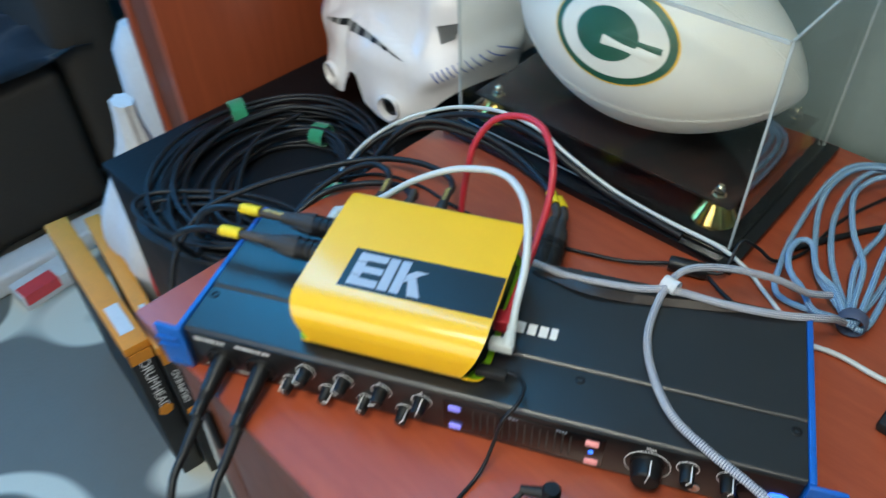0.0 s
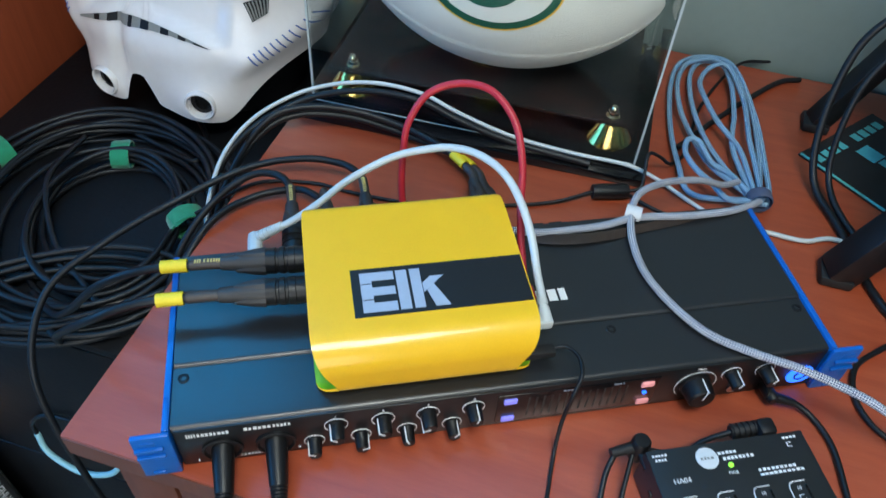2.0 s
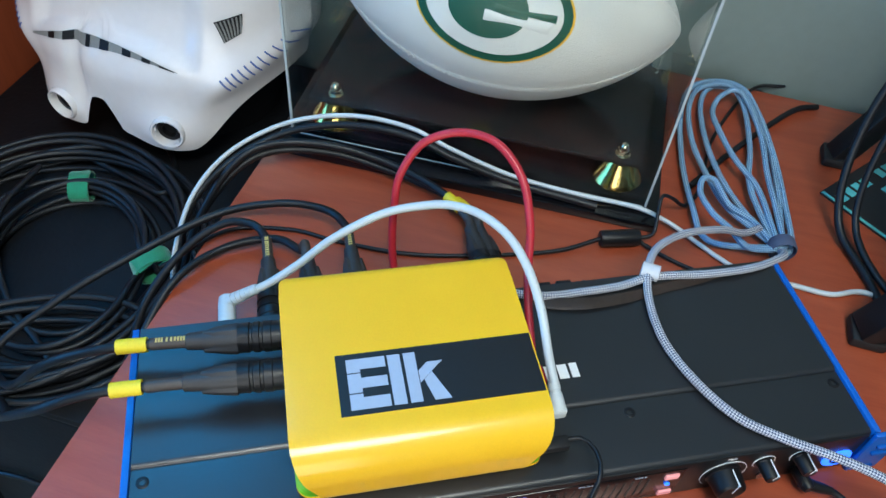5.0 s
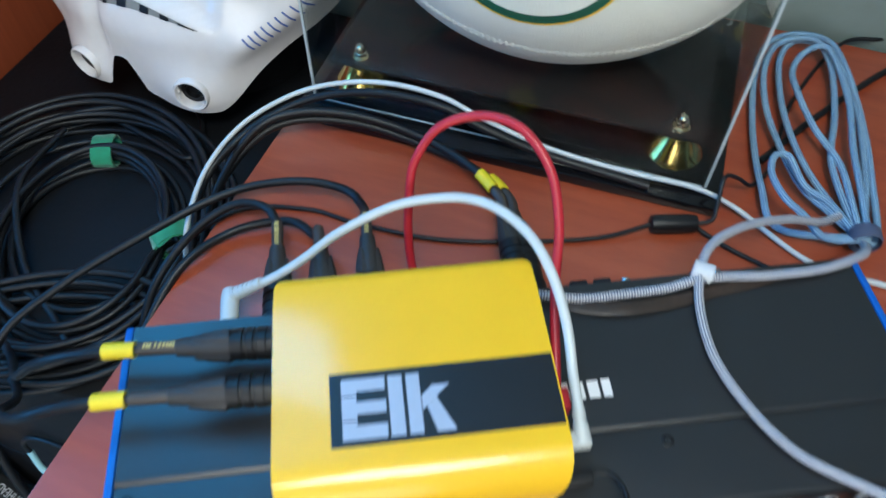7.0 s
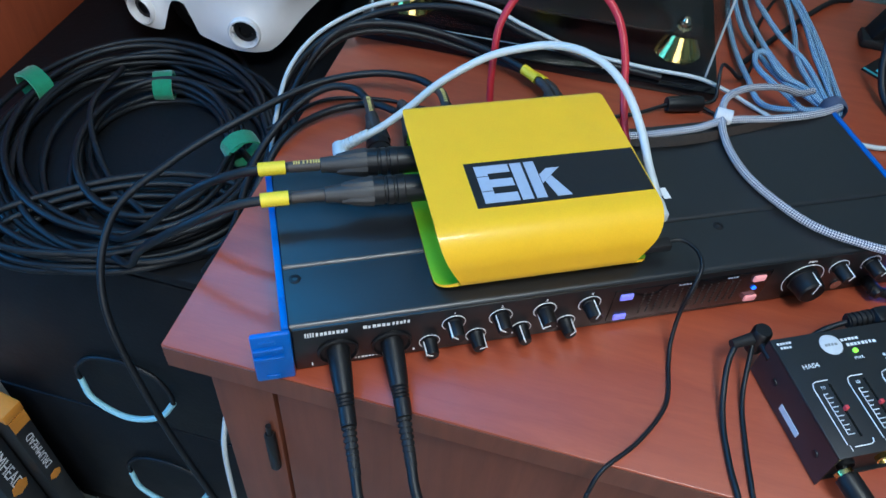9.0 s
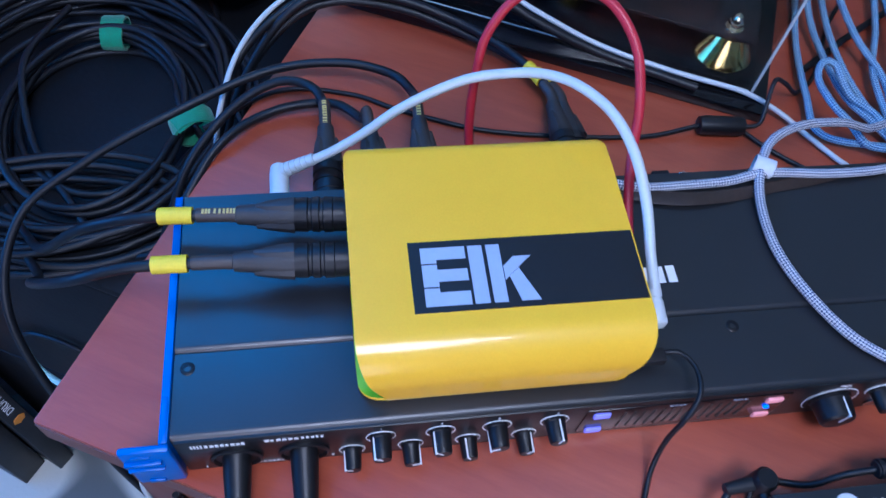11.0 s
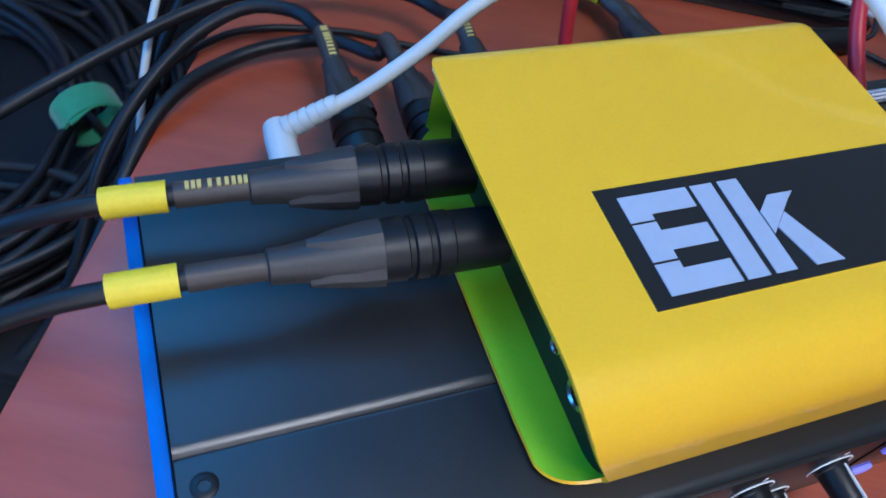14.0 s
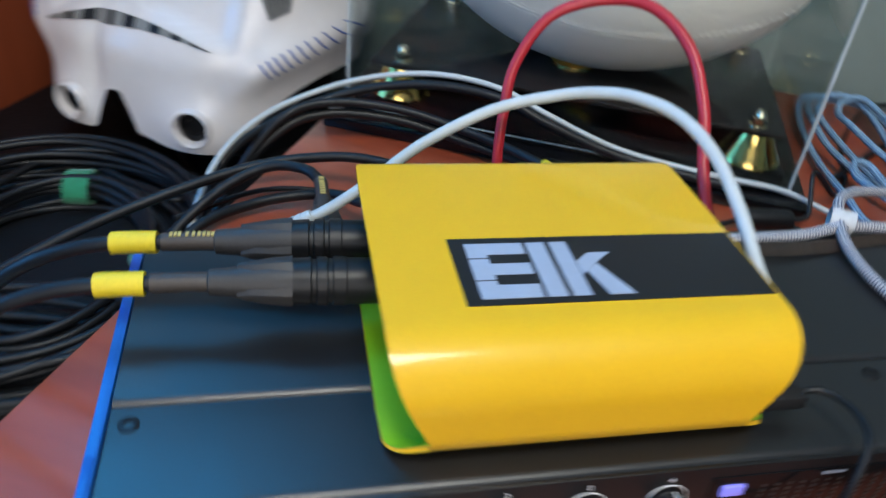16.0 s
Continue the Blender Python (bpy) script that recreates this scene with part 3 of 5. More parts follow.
def sleeve(inset, flip, half):
    """One skin of the folded sheet, cut back at the bends."""
    o = sleeve_outline(inset)
    b = bmesh.new()
    n = len(o)
    rows = [[b.verts.new(((half - notch(y, z)) * (k / 6 - 1), y, z)) for y, z in o] for k in range(13)]
    for i in range(12):
        for k in range(n):
            q = (rows[i][k], rows[i][(k + 1) % n], rows[i + 1][(k + 1) % n], rows[i + 1][k])
            b.faces.new(q[::-1] if flip else q)
    return b


outer, inner = sleeve_outline(0), sleeve_outline(0.0014)
bm = sleeve(0, True, BW)
n = len(outer)
for s, fl in ((-1, False), (1, True)):
    a = [bm.verts.new((s * (BW - notch(y, z)), y, z)) for y, z in outer]
    c = [bm.verts.new((s * (BW - notch(y, z)), y2, z2)) for (y, z), (y2, z2) in zip(outer, inner)]
    for k in range(n):
        q = (a[k], a[(k + 1) % n], c[(k + 1) % n], c[k])
        bm.faces.new(q if fl else q[::-1])
part("sleeve", bm, YELLOW, box, "glossy yellow lacquered metal sleeve", smooth=50)
part("lining", sleeve(0.0014, False, BW - 0.0002), LIME, box, "lime green inner face of the sleeve", smooth=50)
core = sleeve_outline(0.0018)
b = bmesh.new()
lo = [b.verts.new((-BW + 0.0145, y, z)) for y, z in core]
hi = [b.verts.new((BW - 0.0045 - 0.008 * (y < -0.045 or y > 0.050), y, z)) for y, z in core]
b.faces.new(lo)
b.faces.new(hi[::-1])
for k in range(len(lo)):
    b.faces.new((lo[k], hi[k], hi[(k + 1) % len(lo)], lo[(k + 1) % len(lo)]))
part("core", b, BLACK, box, "matt black end panel with sockets")
cx = -BW + 0.0145
for y, z, r in ((-0.047, 0.0155, 0.0048), (-0.0325, 0.0165, 0.0026)):
    part("jack_socket", lathe([(0, r), (0.0008, r), (0.0012, r * 0.85), (0.0006, r * 0.66), (-0.004, r * 0.62), (-0.004, 0.0001)], (cx, y, z), (-1, 0, 0), 24), STEEL, box, "chrome ring socket")
# label on the lid: black field with a pale block emblem
lab = part("label_field", block(0.1165 - 0.159, 0.033 - 0.076, Z1, 0.2287 - 0.159, 0.0715 - 0.076, Z1 + 0.00025), STICKER, box, "black rectangular label")
LW, LH = 0.1122, 0.0385


def lp(s, t):
    return (0.1165 - 0.159 + s * LW, 0.0715 - 0.076 - t * LH)


pieces = [[lp(s0, t1), lp(s1, t1), lp(s1, t0), lp(s0, t0)] for s0, t0, s1, t1 in ((0.255, 0.10, 0.318, 0.92), (0.335, 0.10, 0.394, 0.92))]
for top, low, bar0, bar1 in ((0.10, 0.325, 0.10, 0.275), (0.345, 0.655, 0.42, 0.585), (0.675, 0.92, 0.735, 0.92)):
    o = [lp(0.05, low), lp(0.115, low)] if low > bar1 else [lp(0.05, low)]
    o += [lp(0.115, bar1)] if low > bar1 else []
    o += [lp(0.242, bar1), lp(0.242, bar0)]
    o += [lp(0.115, bar0), lp(0.115, top), lp(0.05, top)] if top < bar0 else [lp(0.05, top)]
    pieces.append(o)
pieces += [[lp(0.398, 0.62), lp(0.495, 0.36), lp(0.525, 0.29), lp(0.447, 0.29), lp(0.398, 0.42)], [lp(0.418, 0.57), lp(0.452, 0.92), lp(0.534, 0.92), lp(0.462, 0.455)]]
for k, o in enumerate(pieces):
    bm = prism(o, Z1 + 0.0003, Z1 + 0.0005 + 0.00002 * k)
    bmesh.ops.recalc_face_normals(bm, faces=bm.faces[:])
    part("emblem_block", bm, SILVER_INK, lab, "pale grey block of the emblem", smooth=0)
for x in (-0.05, 0.05):
    for y in (-0.04, 0.035):
        part("foot", lathe([(0, 0.004), (0.0018, 0.004)], (x, y, 0), (0, 0, 1), 14), RUBBER, box)


# ---------- cables and plugs ----------
def cable(name, pts, r, material, label, group="", seg=10):
    ob = part(name, sweep(pts, r, seg), material, smooth=60)
    return tagged(ob, label, "cable", group)


def xlr(p, axis, tail, label, tag=True, scale=1.0, group="microphone cables", print_on=True):
    """A cable with a moulded connector whose mouth is at p; axis runs from the mouth to the cord; tail: points of the cord."""
    p, a = Vector(p), Vector(axis).normalized()
    s = scale
    t = thing("microphone_cable", Matrix.Translation(p), label, "cable", group)
    o = (0, 0, 0)
    part("connector_shell", lathe([(-0.012 * s, 0.0088 * s), (0.004 * s, 0.0090 * s), (0.0045 * s, 0.0094 * s), (0.009 * s, 0.0094 * s), (0.0095 * s, 0.0086 * s), (0.011 * s, 0.0086 * s), (0.0115 * s, 0.0094 * s),
                                   (0.015 * s, 0.0092 * s), (0.0155 * s, 0.0084 * s), (0.017 * s, 0.0084 * s), (0.0175 * s, 0.0092 * s), (0.024 * s, 0.0088 * s)], o, a, 28), BLACK, t, "black moulded connector shell")
    boot = part("boot", lathe([(0.0235 * s, 0.0086 * s), (0.032 * s, 0.0080 * s), (0.046 * s, 0.0056 * s), (0.054 * s, 0.0050 * s), (0.0545 * s, 0.0042 * s)], o, a, 28), BOOT, t, "tapered rubber boot")
    side = a.orthogonal().normalized()
    for q in range(3):
        d = Matrix.Rotation(q * math.tau / 3 + 0.5, 3, a) @ side
        w = a.cross(d)
        fl = bmesh.new()
        vs = []
        for x, h, wd in ((0.024, 0.0085, 0.0054), (0.030, 0.0080, 0.0050), (0.038, 0.0068, 0.0038), (0.044, 0.0057, 0.0012)):
            e = math.sqrt(h * h - wd * wd)
            m = math.sqrt(h * h - wd * wd * 0.3) + 0.0007
            vs.append([fl.verts.new(a * x * s + (d * q + w * wd * o2) * s) for q, o2 in ((e, 1), (m + 0.0006, 0.6), (h + 0.0017, 0), (m + 0.0006, -0.6), (e, -1))])
        for r0, r1 in zip(vs, vs[1:]):
            for k in range(4):
                fl.faces.new((r0[k], r1[k], r1[k + 1], r0[k + 1]))
        part("grip", fl, BOOT, boot)
    pts = [a * 0.050 * s, a * 0.068 * s] + [Vector(q) - p for q in tail]
    part("cord", sweep(pts, 0.0031, 12), CABLE, t, smooth=60)
    line = smooth_line(pts, 0.002)
    run, acc = [], 0.0
    for i, q in enumerate(line):
        acc += (q - line[i - 1]).length if i else 0
        run.append(acc)

    def piece(d0, d1):
        return [q for q, l in zip(line, run) if d0 <= l <= d1]

    part("heat_shrink", sweep(piece(0.0, 0.0265), 0.0038, 14, raw=True), SHRINK, t, "brown-black shrink sleeve with print")
    if print_on:
        pr = piece(0.004, 0.023)
        bm = None
        for k in range(0, len(pr), 1):
            c = block(-0.0006, -0.0014, 0.0034, 0.0005, 0.0014, 0.00402)
            c.transform(Matrix.Translation(pr[k]) @ Matrix.Rotation(math.atan2(a.y, a.x), 4, "Z"))
            bm = merge(bm, c) if k else c
        part("sleeve_print", bm, GOLD_INK, t, "gold print bars", smooth=0)
    if tag:
        part("tag", sweep(piece(0.026, 0.0450), 0.0046, 14, raw=True), TAG, t, "bright yellow marker sleeve")
    return t


xlr((0.0865, 0.1075, 0.0665), (-1, 0.07, -0.02), [(-0.020, 0.1155, 0.0615), (-0.055, 0.125, 0.040), (-0.095, 0.150, -0.015), (-0.130, 0.195, -0.070), (-0.160, 0.24, -0.092)],
    "black microphone cable with yellow marker plugged into the yellow box")
xlr((0.0860, 0.0790, 0.0680), (-1, 0.04, 0.0), [(-0.022, 0.0830, 0.0655), (-0.055, 0.088, 0.048), (-0.095, 0.120, -0.005), (-0.120, 0.165, -0.070), (-0.150, 0.210, -0.094)],
    "black microphone cable with yellow marker plugged into the yellow box", print_on=False)
# three connectors behind the interface
xlr((0.0800, 0.146, 0.026), (0, 1, 0.06), [(0.0790, 0.2225, 0.0290), (0.0715, 0.2365, 0.0285), (0.0499, 0.2440, 0.0255), (0.0195, 0.2345, 0.0119), (-0.0133, 0.210, -0.0159), (-0.0427, 0.1846, -0.0744), (-0.070, 0.19, -0.094)],
    "black cable with moulded plug behind the interface", tag=False, group="rear cables")
xlr((0.1100, 0.146, 0.026), (-0.05, 1, 0.02), [(0.104, 0.216, 0.018), (0.085, 0.236, 0.012), (0.045, 0.234, 0.008), (0.008, 0.206, 0.0045), (-0.030, 0.155, -0.03), (-0.065, 0.165, -0.090)],
    "black cable with moulded plug behind the interface", tag=False, group="rear cables", print_on=False)
xlr((0.1390, 0.146, 0.028), (0, 1, 0.08), [(0.1375, 0.2330, 0.0250), (0.1255, 0.2520, 0.0220), (0.0921, 0.2639, 0.0215), (0.0431, 0.2645, 0.0150), (-0.0176, 0.2401, 0.0053), (-0.0758, 0.2172, -0.0126), (-0.1251, 0.191, -0.0387), (-0.1416, 0.1452, -0.0867), (-0.1254, 0.1057, -0.1777), (-0.095, 0.075, -0.32), (-0.06, 0.06, -0.50), (-0.05, 0.03, -0.745)],
    "black cable with moulded plug, running over the desk edge", tag=False, group="rear cables")
for k, (x, e) in enumerate(((0.236, 0.0), (0.243, 0.008))):
    xlr((x, 0.170, 0.018 - 0.002 * k), (-0.02, 1, -0.04), [(0.2180 + e, 0.2689, 0.0165 - e), (0.1832, 0.3010, 0.0193 - e), (0.1371, 0.3200, 0.0272 - e), (0.090, 0.3263, 0.0285 - e), (0.056, 0.3164, 0.018 - e), (0.020, 0.300, -0.03), (-0.005, 0.285, -0.092)],
        "black cable with moulded plug behind the interface", group="rear cables", print_on=False)


def front_plug(x, tail):
    t = thing("microphone_cable", Matrix.Translation((x, -0.002, 0.0165)), "black cable plugged into the front of the interface", "cable", "front cables")
    a = Vector((0, -1, -0.28)).normalized()
    prof = [(-0.003, 0.0073), (0.012, 0.0067), (0.026, 0.0058)]
    for k in range(4):
        prof += [(0.027 + k * 0.0022, 0.0057 - 0.0002 * k), (0.0278 + k * 0.0022, 0.0050 - 0.0002 * k), (0.0286 + k * 0.0022, 0.0057 - 0.0002 * k)]
    prof += [(0.046, 0.0048)]
    part("connector_shell", lathe(prof, (0, 0, 0), a, 24), BLACK, t)
    prof = []
    for k in range(8):
        prof += [(0.0455 + k * 0.0036, 0.0046 - k * 0.00015), (0.0475 + k * 0.0036, 0.0046 - k * 0.00015), (0.0477 + k * 0.0036, 0.0035), (0.0490 + k * 0.0036, 0.0035)]
    part("strain_relief", lathe(prof, (0, 0, 0), (a + Vector((0, 0, -0.10))).normalized(), 20), RUBBER, t, "ribbed strain relief")
    e = (a + Vector((0, 0, -0.10))).normalized() * 0.072
    part("cord", sweep([e, e * 1.25] + [Vector(q) - Vector((x, -0.002, 0.0165)) for q in tail], 0.0032, 12), CABLE, t, smooth=60)


front_plug(0.0275, [(0.033, -0.105, -0.030), (0.038, -0.125, -0.075), (0.042, -0.125, -0.16), (0.045, -0.11, -0.35), (0.03, -0.08, -0.60), (0.0, -0.05, -0.745)])
front_plug(0.0605, [(0.067, -0.110, -0.030), (0.073, -0.132, -0.075), (0.078, -0.132, -0.16), (0.085, -0.12, -0.35), (0.09, -0.10, -0.60), (0.07, -0.06, -0.745)])

# white patch cable over the yellow box
wc = thing("white_patch_cable", Matrix.Translation((0.051, 0.140, 0.028)), "white cable with right-angle plugs arching over the yellow box", "cable")
O = Vector((0.051, 0.140, 0.028))
part("plug", lathe([(-0.002, 0.0040), (0.002, 0.0056), (0.024, 0.0058), (0.0295, 0.0052), (0.031, 0.0035)], (0, 0, 0), (0, 1, 0.05), 20), WHITE_CABLE, wc, "white right-angle plug")
prof = []
for k in range(6):
    prof += [(0.003 + k * 0.0036, 0.0046 - k * 0.0002), (0.0056 + k * 0.0036, 0.0046 - k * 0.0002), (0.0058 + k * 0.0036, 0.0038 - k * 0.0001), (0.0065 + k * 0.0036, 0.0038 - k * 0.0001)]
part("strain_relief", lathe(prof, (0.0, 0.0245, 0.003), (0.86, 0.01, 0.46), 16), WHITE_CABLE, wc)
arc = [(0.0665, 0.1648, 0.0385), (0.082, 0.1652, 0.0470), (0.1019, 0.1662, 0.0618), (0.1251, 0.1705, 0.0786), (0.1575, 0.1725, 0.0955), (0.185, 0.167, 0.1055), (0.2017, 0.159, 0.1110), (0.215, 0.1455, 0.1150), (0.2272, 0.1265, 0.1150), (0.2349, 0.105, 0.1085), (0.2391, 0.0829, 0.0956), (0.2392, 0.0604, 0.0826), (0.240, 0.046, 0.0750)]
part("cord", sweep([Vector(q) - O for q in arc], 0.0028, 12), WHITE_CABLE, wc, smooth=60)
bm = block(0.227, 0.029, 0.062, 0.2445, 0.0375, 0.0705, 0.0018)
bm = lathe([(0, 0.0046), (0.006, 0.0043), (0.010, 0.0038), (0.0102, 0.0032), (0.012, 0.0032), (0.0122, 0.0037), (0.016, 0.0035), (0.0162, 0.003), (0.020, 0.003)], (0.2400, 0.032, 0.067), (0, 0.9, 0.42), 16, bm)
bm.transform(Matrix.Translation(-O))
part("plug", bm, WHITE_CABLE, wc, "white right-angle plug")

# red network cable
rc = thing("red_network_cable", Matrix.Translation((0.172, 0.146, 0.028)), "red cable arching from interface rear to yellow box", "cable")
O = Vector((0.172, 0.146, 0.028))
arc = [(0.172, 0.146, 0.028), (0.1690, 0.1575, 0.032), (0.1655, 0.1680, 0.0450), (0.1650, 0.1765, 0.0665), (0.1672, 0.1845, 0.0909), (0.1715, 0.1905, 0.1120), (0.186, 0.194, 0.1340), (0.2085, 0.190, 0.1440), (0.2281, 0.1755, 0.1460), (0.2406, 0.1548, 0.1343), (0.2433, 0.1344, 0.1142), (0.2405, 0.1175, 0.0952), (0.2378, 0.100, 0.0820), (0.2352, 0.080, 0.0735), (0.233, 0.064, 0.067), (0.230, 0.056, 0.065)]
part("cord", sweep([Vector(q) - O for q in arc], 0.0027, 12), RED_CABLE, rc, smooth=60)
part("boot", lathe([(0, 0.0062), (0.012, 0.0058), (0.028, 0.0034)], (0.0, -0.006, 0.0), (-0.01, 1, 0.1), 16), RED_CABLE, rc)
bm = block(0.225, 0.050, 0.058, 0.2385, 0.062, 0.070, 0.0015)
bm.transform(Matrix.Translation(-O))
part("boot", bm, RED_CABLE, rc)

# power lead of the yellow box, over the front of the interface
dc = thing("power_lead", Matrix.Translation((0.228, 0.018, 0.054)), "thin black power lead from yellow box down to the desk", "cable")
O = Vector((0.228, 0.018, 0.054))
part("plug", block(-0.006, -0.004, -0.003, 0.016, 0.004, 0.0035, 0.0015), RUBBER, dc)
arc = [(0.240, 0.019, 0.0545), (0.251, 0.019, 0.0560), (0.2575, 0.010, 0.0565), (0.2560, -0.004, 0.056), (0.2490, -0.013, 0.048), (0.2445, -0.017, 0.026), (0.240, -0.026, 0.008), (0.234, -0.040, 0.0022), (0.221, -0.066, 0.0022), (0.195, -0.086, 0.0022), (0.168, -0.0985, 0.0015), (0.160, -0.104, -0.012), (0.160, -0.106, -0.06), (0.18, -0.10, -0.4), (0.19, -0.08, -0.745)]
part("cord", sweep([Vector(q) - O for q in arc], 0.0014, 8), CABLE, dc, smooth=60)

# white lead round the case and into the back of the interface
cable("white_lead", [(-0.010, 0.230, -0.098), (-0.0023, 0.243, -0.0521), (0.0086, 0.2551, -0.0064), (0.0237, 0.2943, 0.0097), (0.0517, 0.3272, 0.0206), (0.0925, 0.3425, 0.0327), (0.1305, 0.3389, 0.0433), (0.1669, 0.3264, 0.0495), (0.203, 0.3097, 0.0475), (0.2326, 0.2941, 0.0366), (0.2794, 0.2745, 0.0210), (0.3329, 0.2505, 0.0155), (0.3775, 0.232, 0.0135), (0.4026, 0.2165, 0.0075), (0.4185, 0.196, 0.0045), (0.436, 0.170, 0.004), (0.452, 0.156, 0.004)],
      0.0019, WHITE_CABLE, "white lead draped over the display case base")
cable("white_lead", [(0.452, 0.150, 0.004), (0.474, 0.146, 0.003), (0.505, 0.131, 0.003), (0.535, 0.128, 0.003), (0.575, 0.090, 0.003), (0.66, 0.03, 0.003)], 0.0022, WHITE_CABLE, "white lead lying on the desk beside the interface")

# thin black lead with a ferrite core
fl = thing("ferrite_lead", Matrix.Translation((0.355, 0.206, 0.0075)), "thin black lead with a ferrite core on the desk", "cable")
O = Vector((0.355, 0.206, 0.0075))
bm = lathe([(-0.0165, 0.0045), (-0.016, 0.0062), (-0.012, 0.0070), (0.012, 0.0070), (0.016, 0.0062), (0.0165, 0.0045)], (0, 0, 0), (1, -0.10, 0), 20)
part("ferrite_core", bm, BLACK, fl)
part("cord", sweep([Vector(q) - O for q in [(0.000, 0.225, 0.004), (0.048, 0.258, 0.0022), (0.097, 0.253, 0.0022), (0.130, 0.237, 0.0022), (0.181, 0.217, 0.0022), (0.232, 0.208, 0.0022), (0.298, 0.203, 0.003), (0.340, 0.2075, 0.0072)]], 0.0017, 8), CABLE, fl, smooth=60)
part("cord", sweep([Vector(q) - O for q in [(0.370, 0.2045, 0.0072), (0.382, 0.204, 0.010), (0.387, 0.213, 0.018), (0.393, 0.226, 0.030), (0.408, 0.232, 0.020), (0.425, 0.236, 0.006), (0.45, 0.258, 0.003), (0.49, 0.32, 0.003), (0.56, 0.385, 0.003), (0.60, 0.388, 0.003)]], 0.0016, 8), CABLE, fl, smooth=60)
cable("thin_lead", [(0.372, 0.203, 0.004), (0.385, 0.188, 0.003), (0.402, 0.172, 0.003), (0.418, 0.152, 0.010), (0.424, 0.1415, 0.024)], 0.0017, CABLE, "thin black lead behind the interface")

# braided lead: coil at the wall, tie, sweep across the lid
O = (0.339, 0.135, 0.052)
cable("braided_lead", [(0.236, 0.131, 0.0520), (0.2629, 0.1262, 0.0500), (0.2882, 0.1265, 0.0495), (0.3159, 0.1275, 0.0500), (0.341, 0.1305, 0.0525), (0.3817, 0.1291, 0.0505), (0.4181, 0.1311, 0.0490), (0.448, 0.141, 0.0440), (0.460, 0.151, 0.036), (0.472, 0.165, 0.020)],
      0.0029, BRAID, "grey braided lead along the back of the interface", seg=12)
cable("braided_lead", [(0.4622, 0.187, 0.0250), (0.4426, 0.1796, 0.0299), (0.4171, 0.1761, 0.0412), (0.3824, 0.1685, 0.0500), (0.3537, 0.1539, 0.0565), (0.3405, 0.1390, 0.0555), (0.3325, 0.1150, 0.0498), (0.3300, 0.0815, 0.0488), (0.338, 0.050, 0.0488), (0.354, 0.021, 0.0488), (0.378, 0.0015, 0.0488), (0.402, -0.0135, 0.0486), (0.424, -0.029, 0.047), (0.450, -0.052, 0.043), (0.50, -0.10, 0.02), (0.56, -0.15, 0.004), (0.62, -0.18, 0.004)],
      0.0029, BRAID, "grey-blue braided lead sweeping across the interface lid", seg=12)
bm = lathe([(-0.006, 0.0058), (0.006, 0.0058)], (0.3400, 0.1345, 0.0535), (0.85, -0.5, 0), 20, close=False)
tagged(part("paper_tie", bm, PAPER), "white printed paper tie round braided lead", "cable tie")

# the blue lead: long flat loops that all return to the wrap
strands = (
    ((0.429, 0.194), (0.429, 0.232), (0.445, 0.291), (0.468, 0.350), (0.492, 0.385), (0.525, 0.398), (0.547, 0.382), (0.544, 0.340), (0.532, 0.280), (0.511, 0.221), (0.495, 0.181)),
    ((0.467, 0.202), (0.456, 0.231), (0.458, 0.289), (0.464, 0.326), (0.480, 0.360), (0.502, 0.383), (0.529, 0.380), (0.532, 0.350), (0.514, 0.297), (0.488, 0.244)),
    ((0.484, 0.200), (0.493, 0.243), (0.486, 0.278), (0.486, 0.316), (0.494, 0.342), (0.512, 0.361), (0.532, 0.362), (0.528, 0.310), (0.508, 0.254), (0.495, 0.210)),
    ((0.469, 0.205), (0.455, 0.222), (0.450, 0.245), (0.440, 0.247), (0.432, 0.232), (0.432, 0.207), (0.442, 0.196), (0.455, 0.178)),
    ((0.478, 0.205), (0.470, 0.250), (0.474, 0.305), (0.496, 0.366), (0.520, 0.388), (0.540, 0.366), (0.538, 0.310), (0.516, 0.246), (0.494, 0.198)))
knot = Vector((0.481, 0.174, 0.012))
pts = [knot]
for i, strand in enumerate(strands):
    for k, (x, y) in enumerate(strand):
        lift = math.sin(math.pi * (k + 0.5) / len(strand))
        pts.append(Vector((x, y, 0.0045 + (0.003 + 0.0035 * (i % 4)) * (0.5 + lift) + 0.002 * math.sin(2.1 * k + i))))
    pts.append(knot + Vector((0.003 * math.cos(i * 2.2), 0.003 * math.sin(i * 2.2), 0.0022 * (i - 2))))
for q in pts:
    q.z = max(q.z, 0.0042)
cable("braided_lead", pts, 0.0026, BRAID_BLUE, "blue braided lead bundled in long loops on the desk", seg=10)
tagged(part("velvet_tie", lathe([(-0.006, 0.010), (-0.004, 0.0112), (0.004, 0.0112), (0.006, 0.010)], (0.4810, 0.1750, 0.0125), (0.25, 0.96, 0), 20, close=False), BRAID), "grey wrap holding the braided bundle", "cable tie")

# leather strap across the back of the lid
b = bmesh.new()
line = smooth_line([(0.246, 0.124, 0.0462), (0.268, 0.116, 0.0475), (0.291, 0.1125, 0.0485), (0.318, 0.115, 0.0470), (0.345, 0.120, 0.0462), (0.372, 0.124, 0.0462), (0.392, 0.128, 0.0462)], 0.004)
prev = None
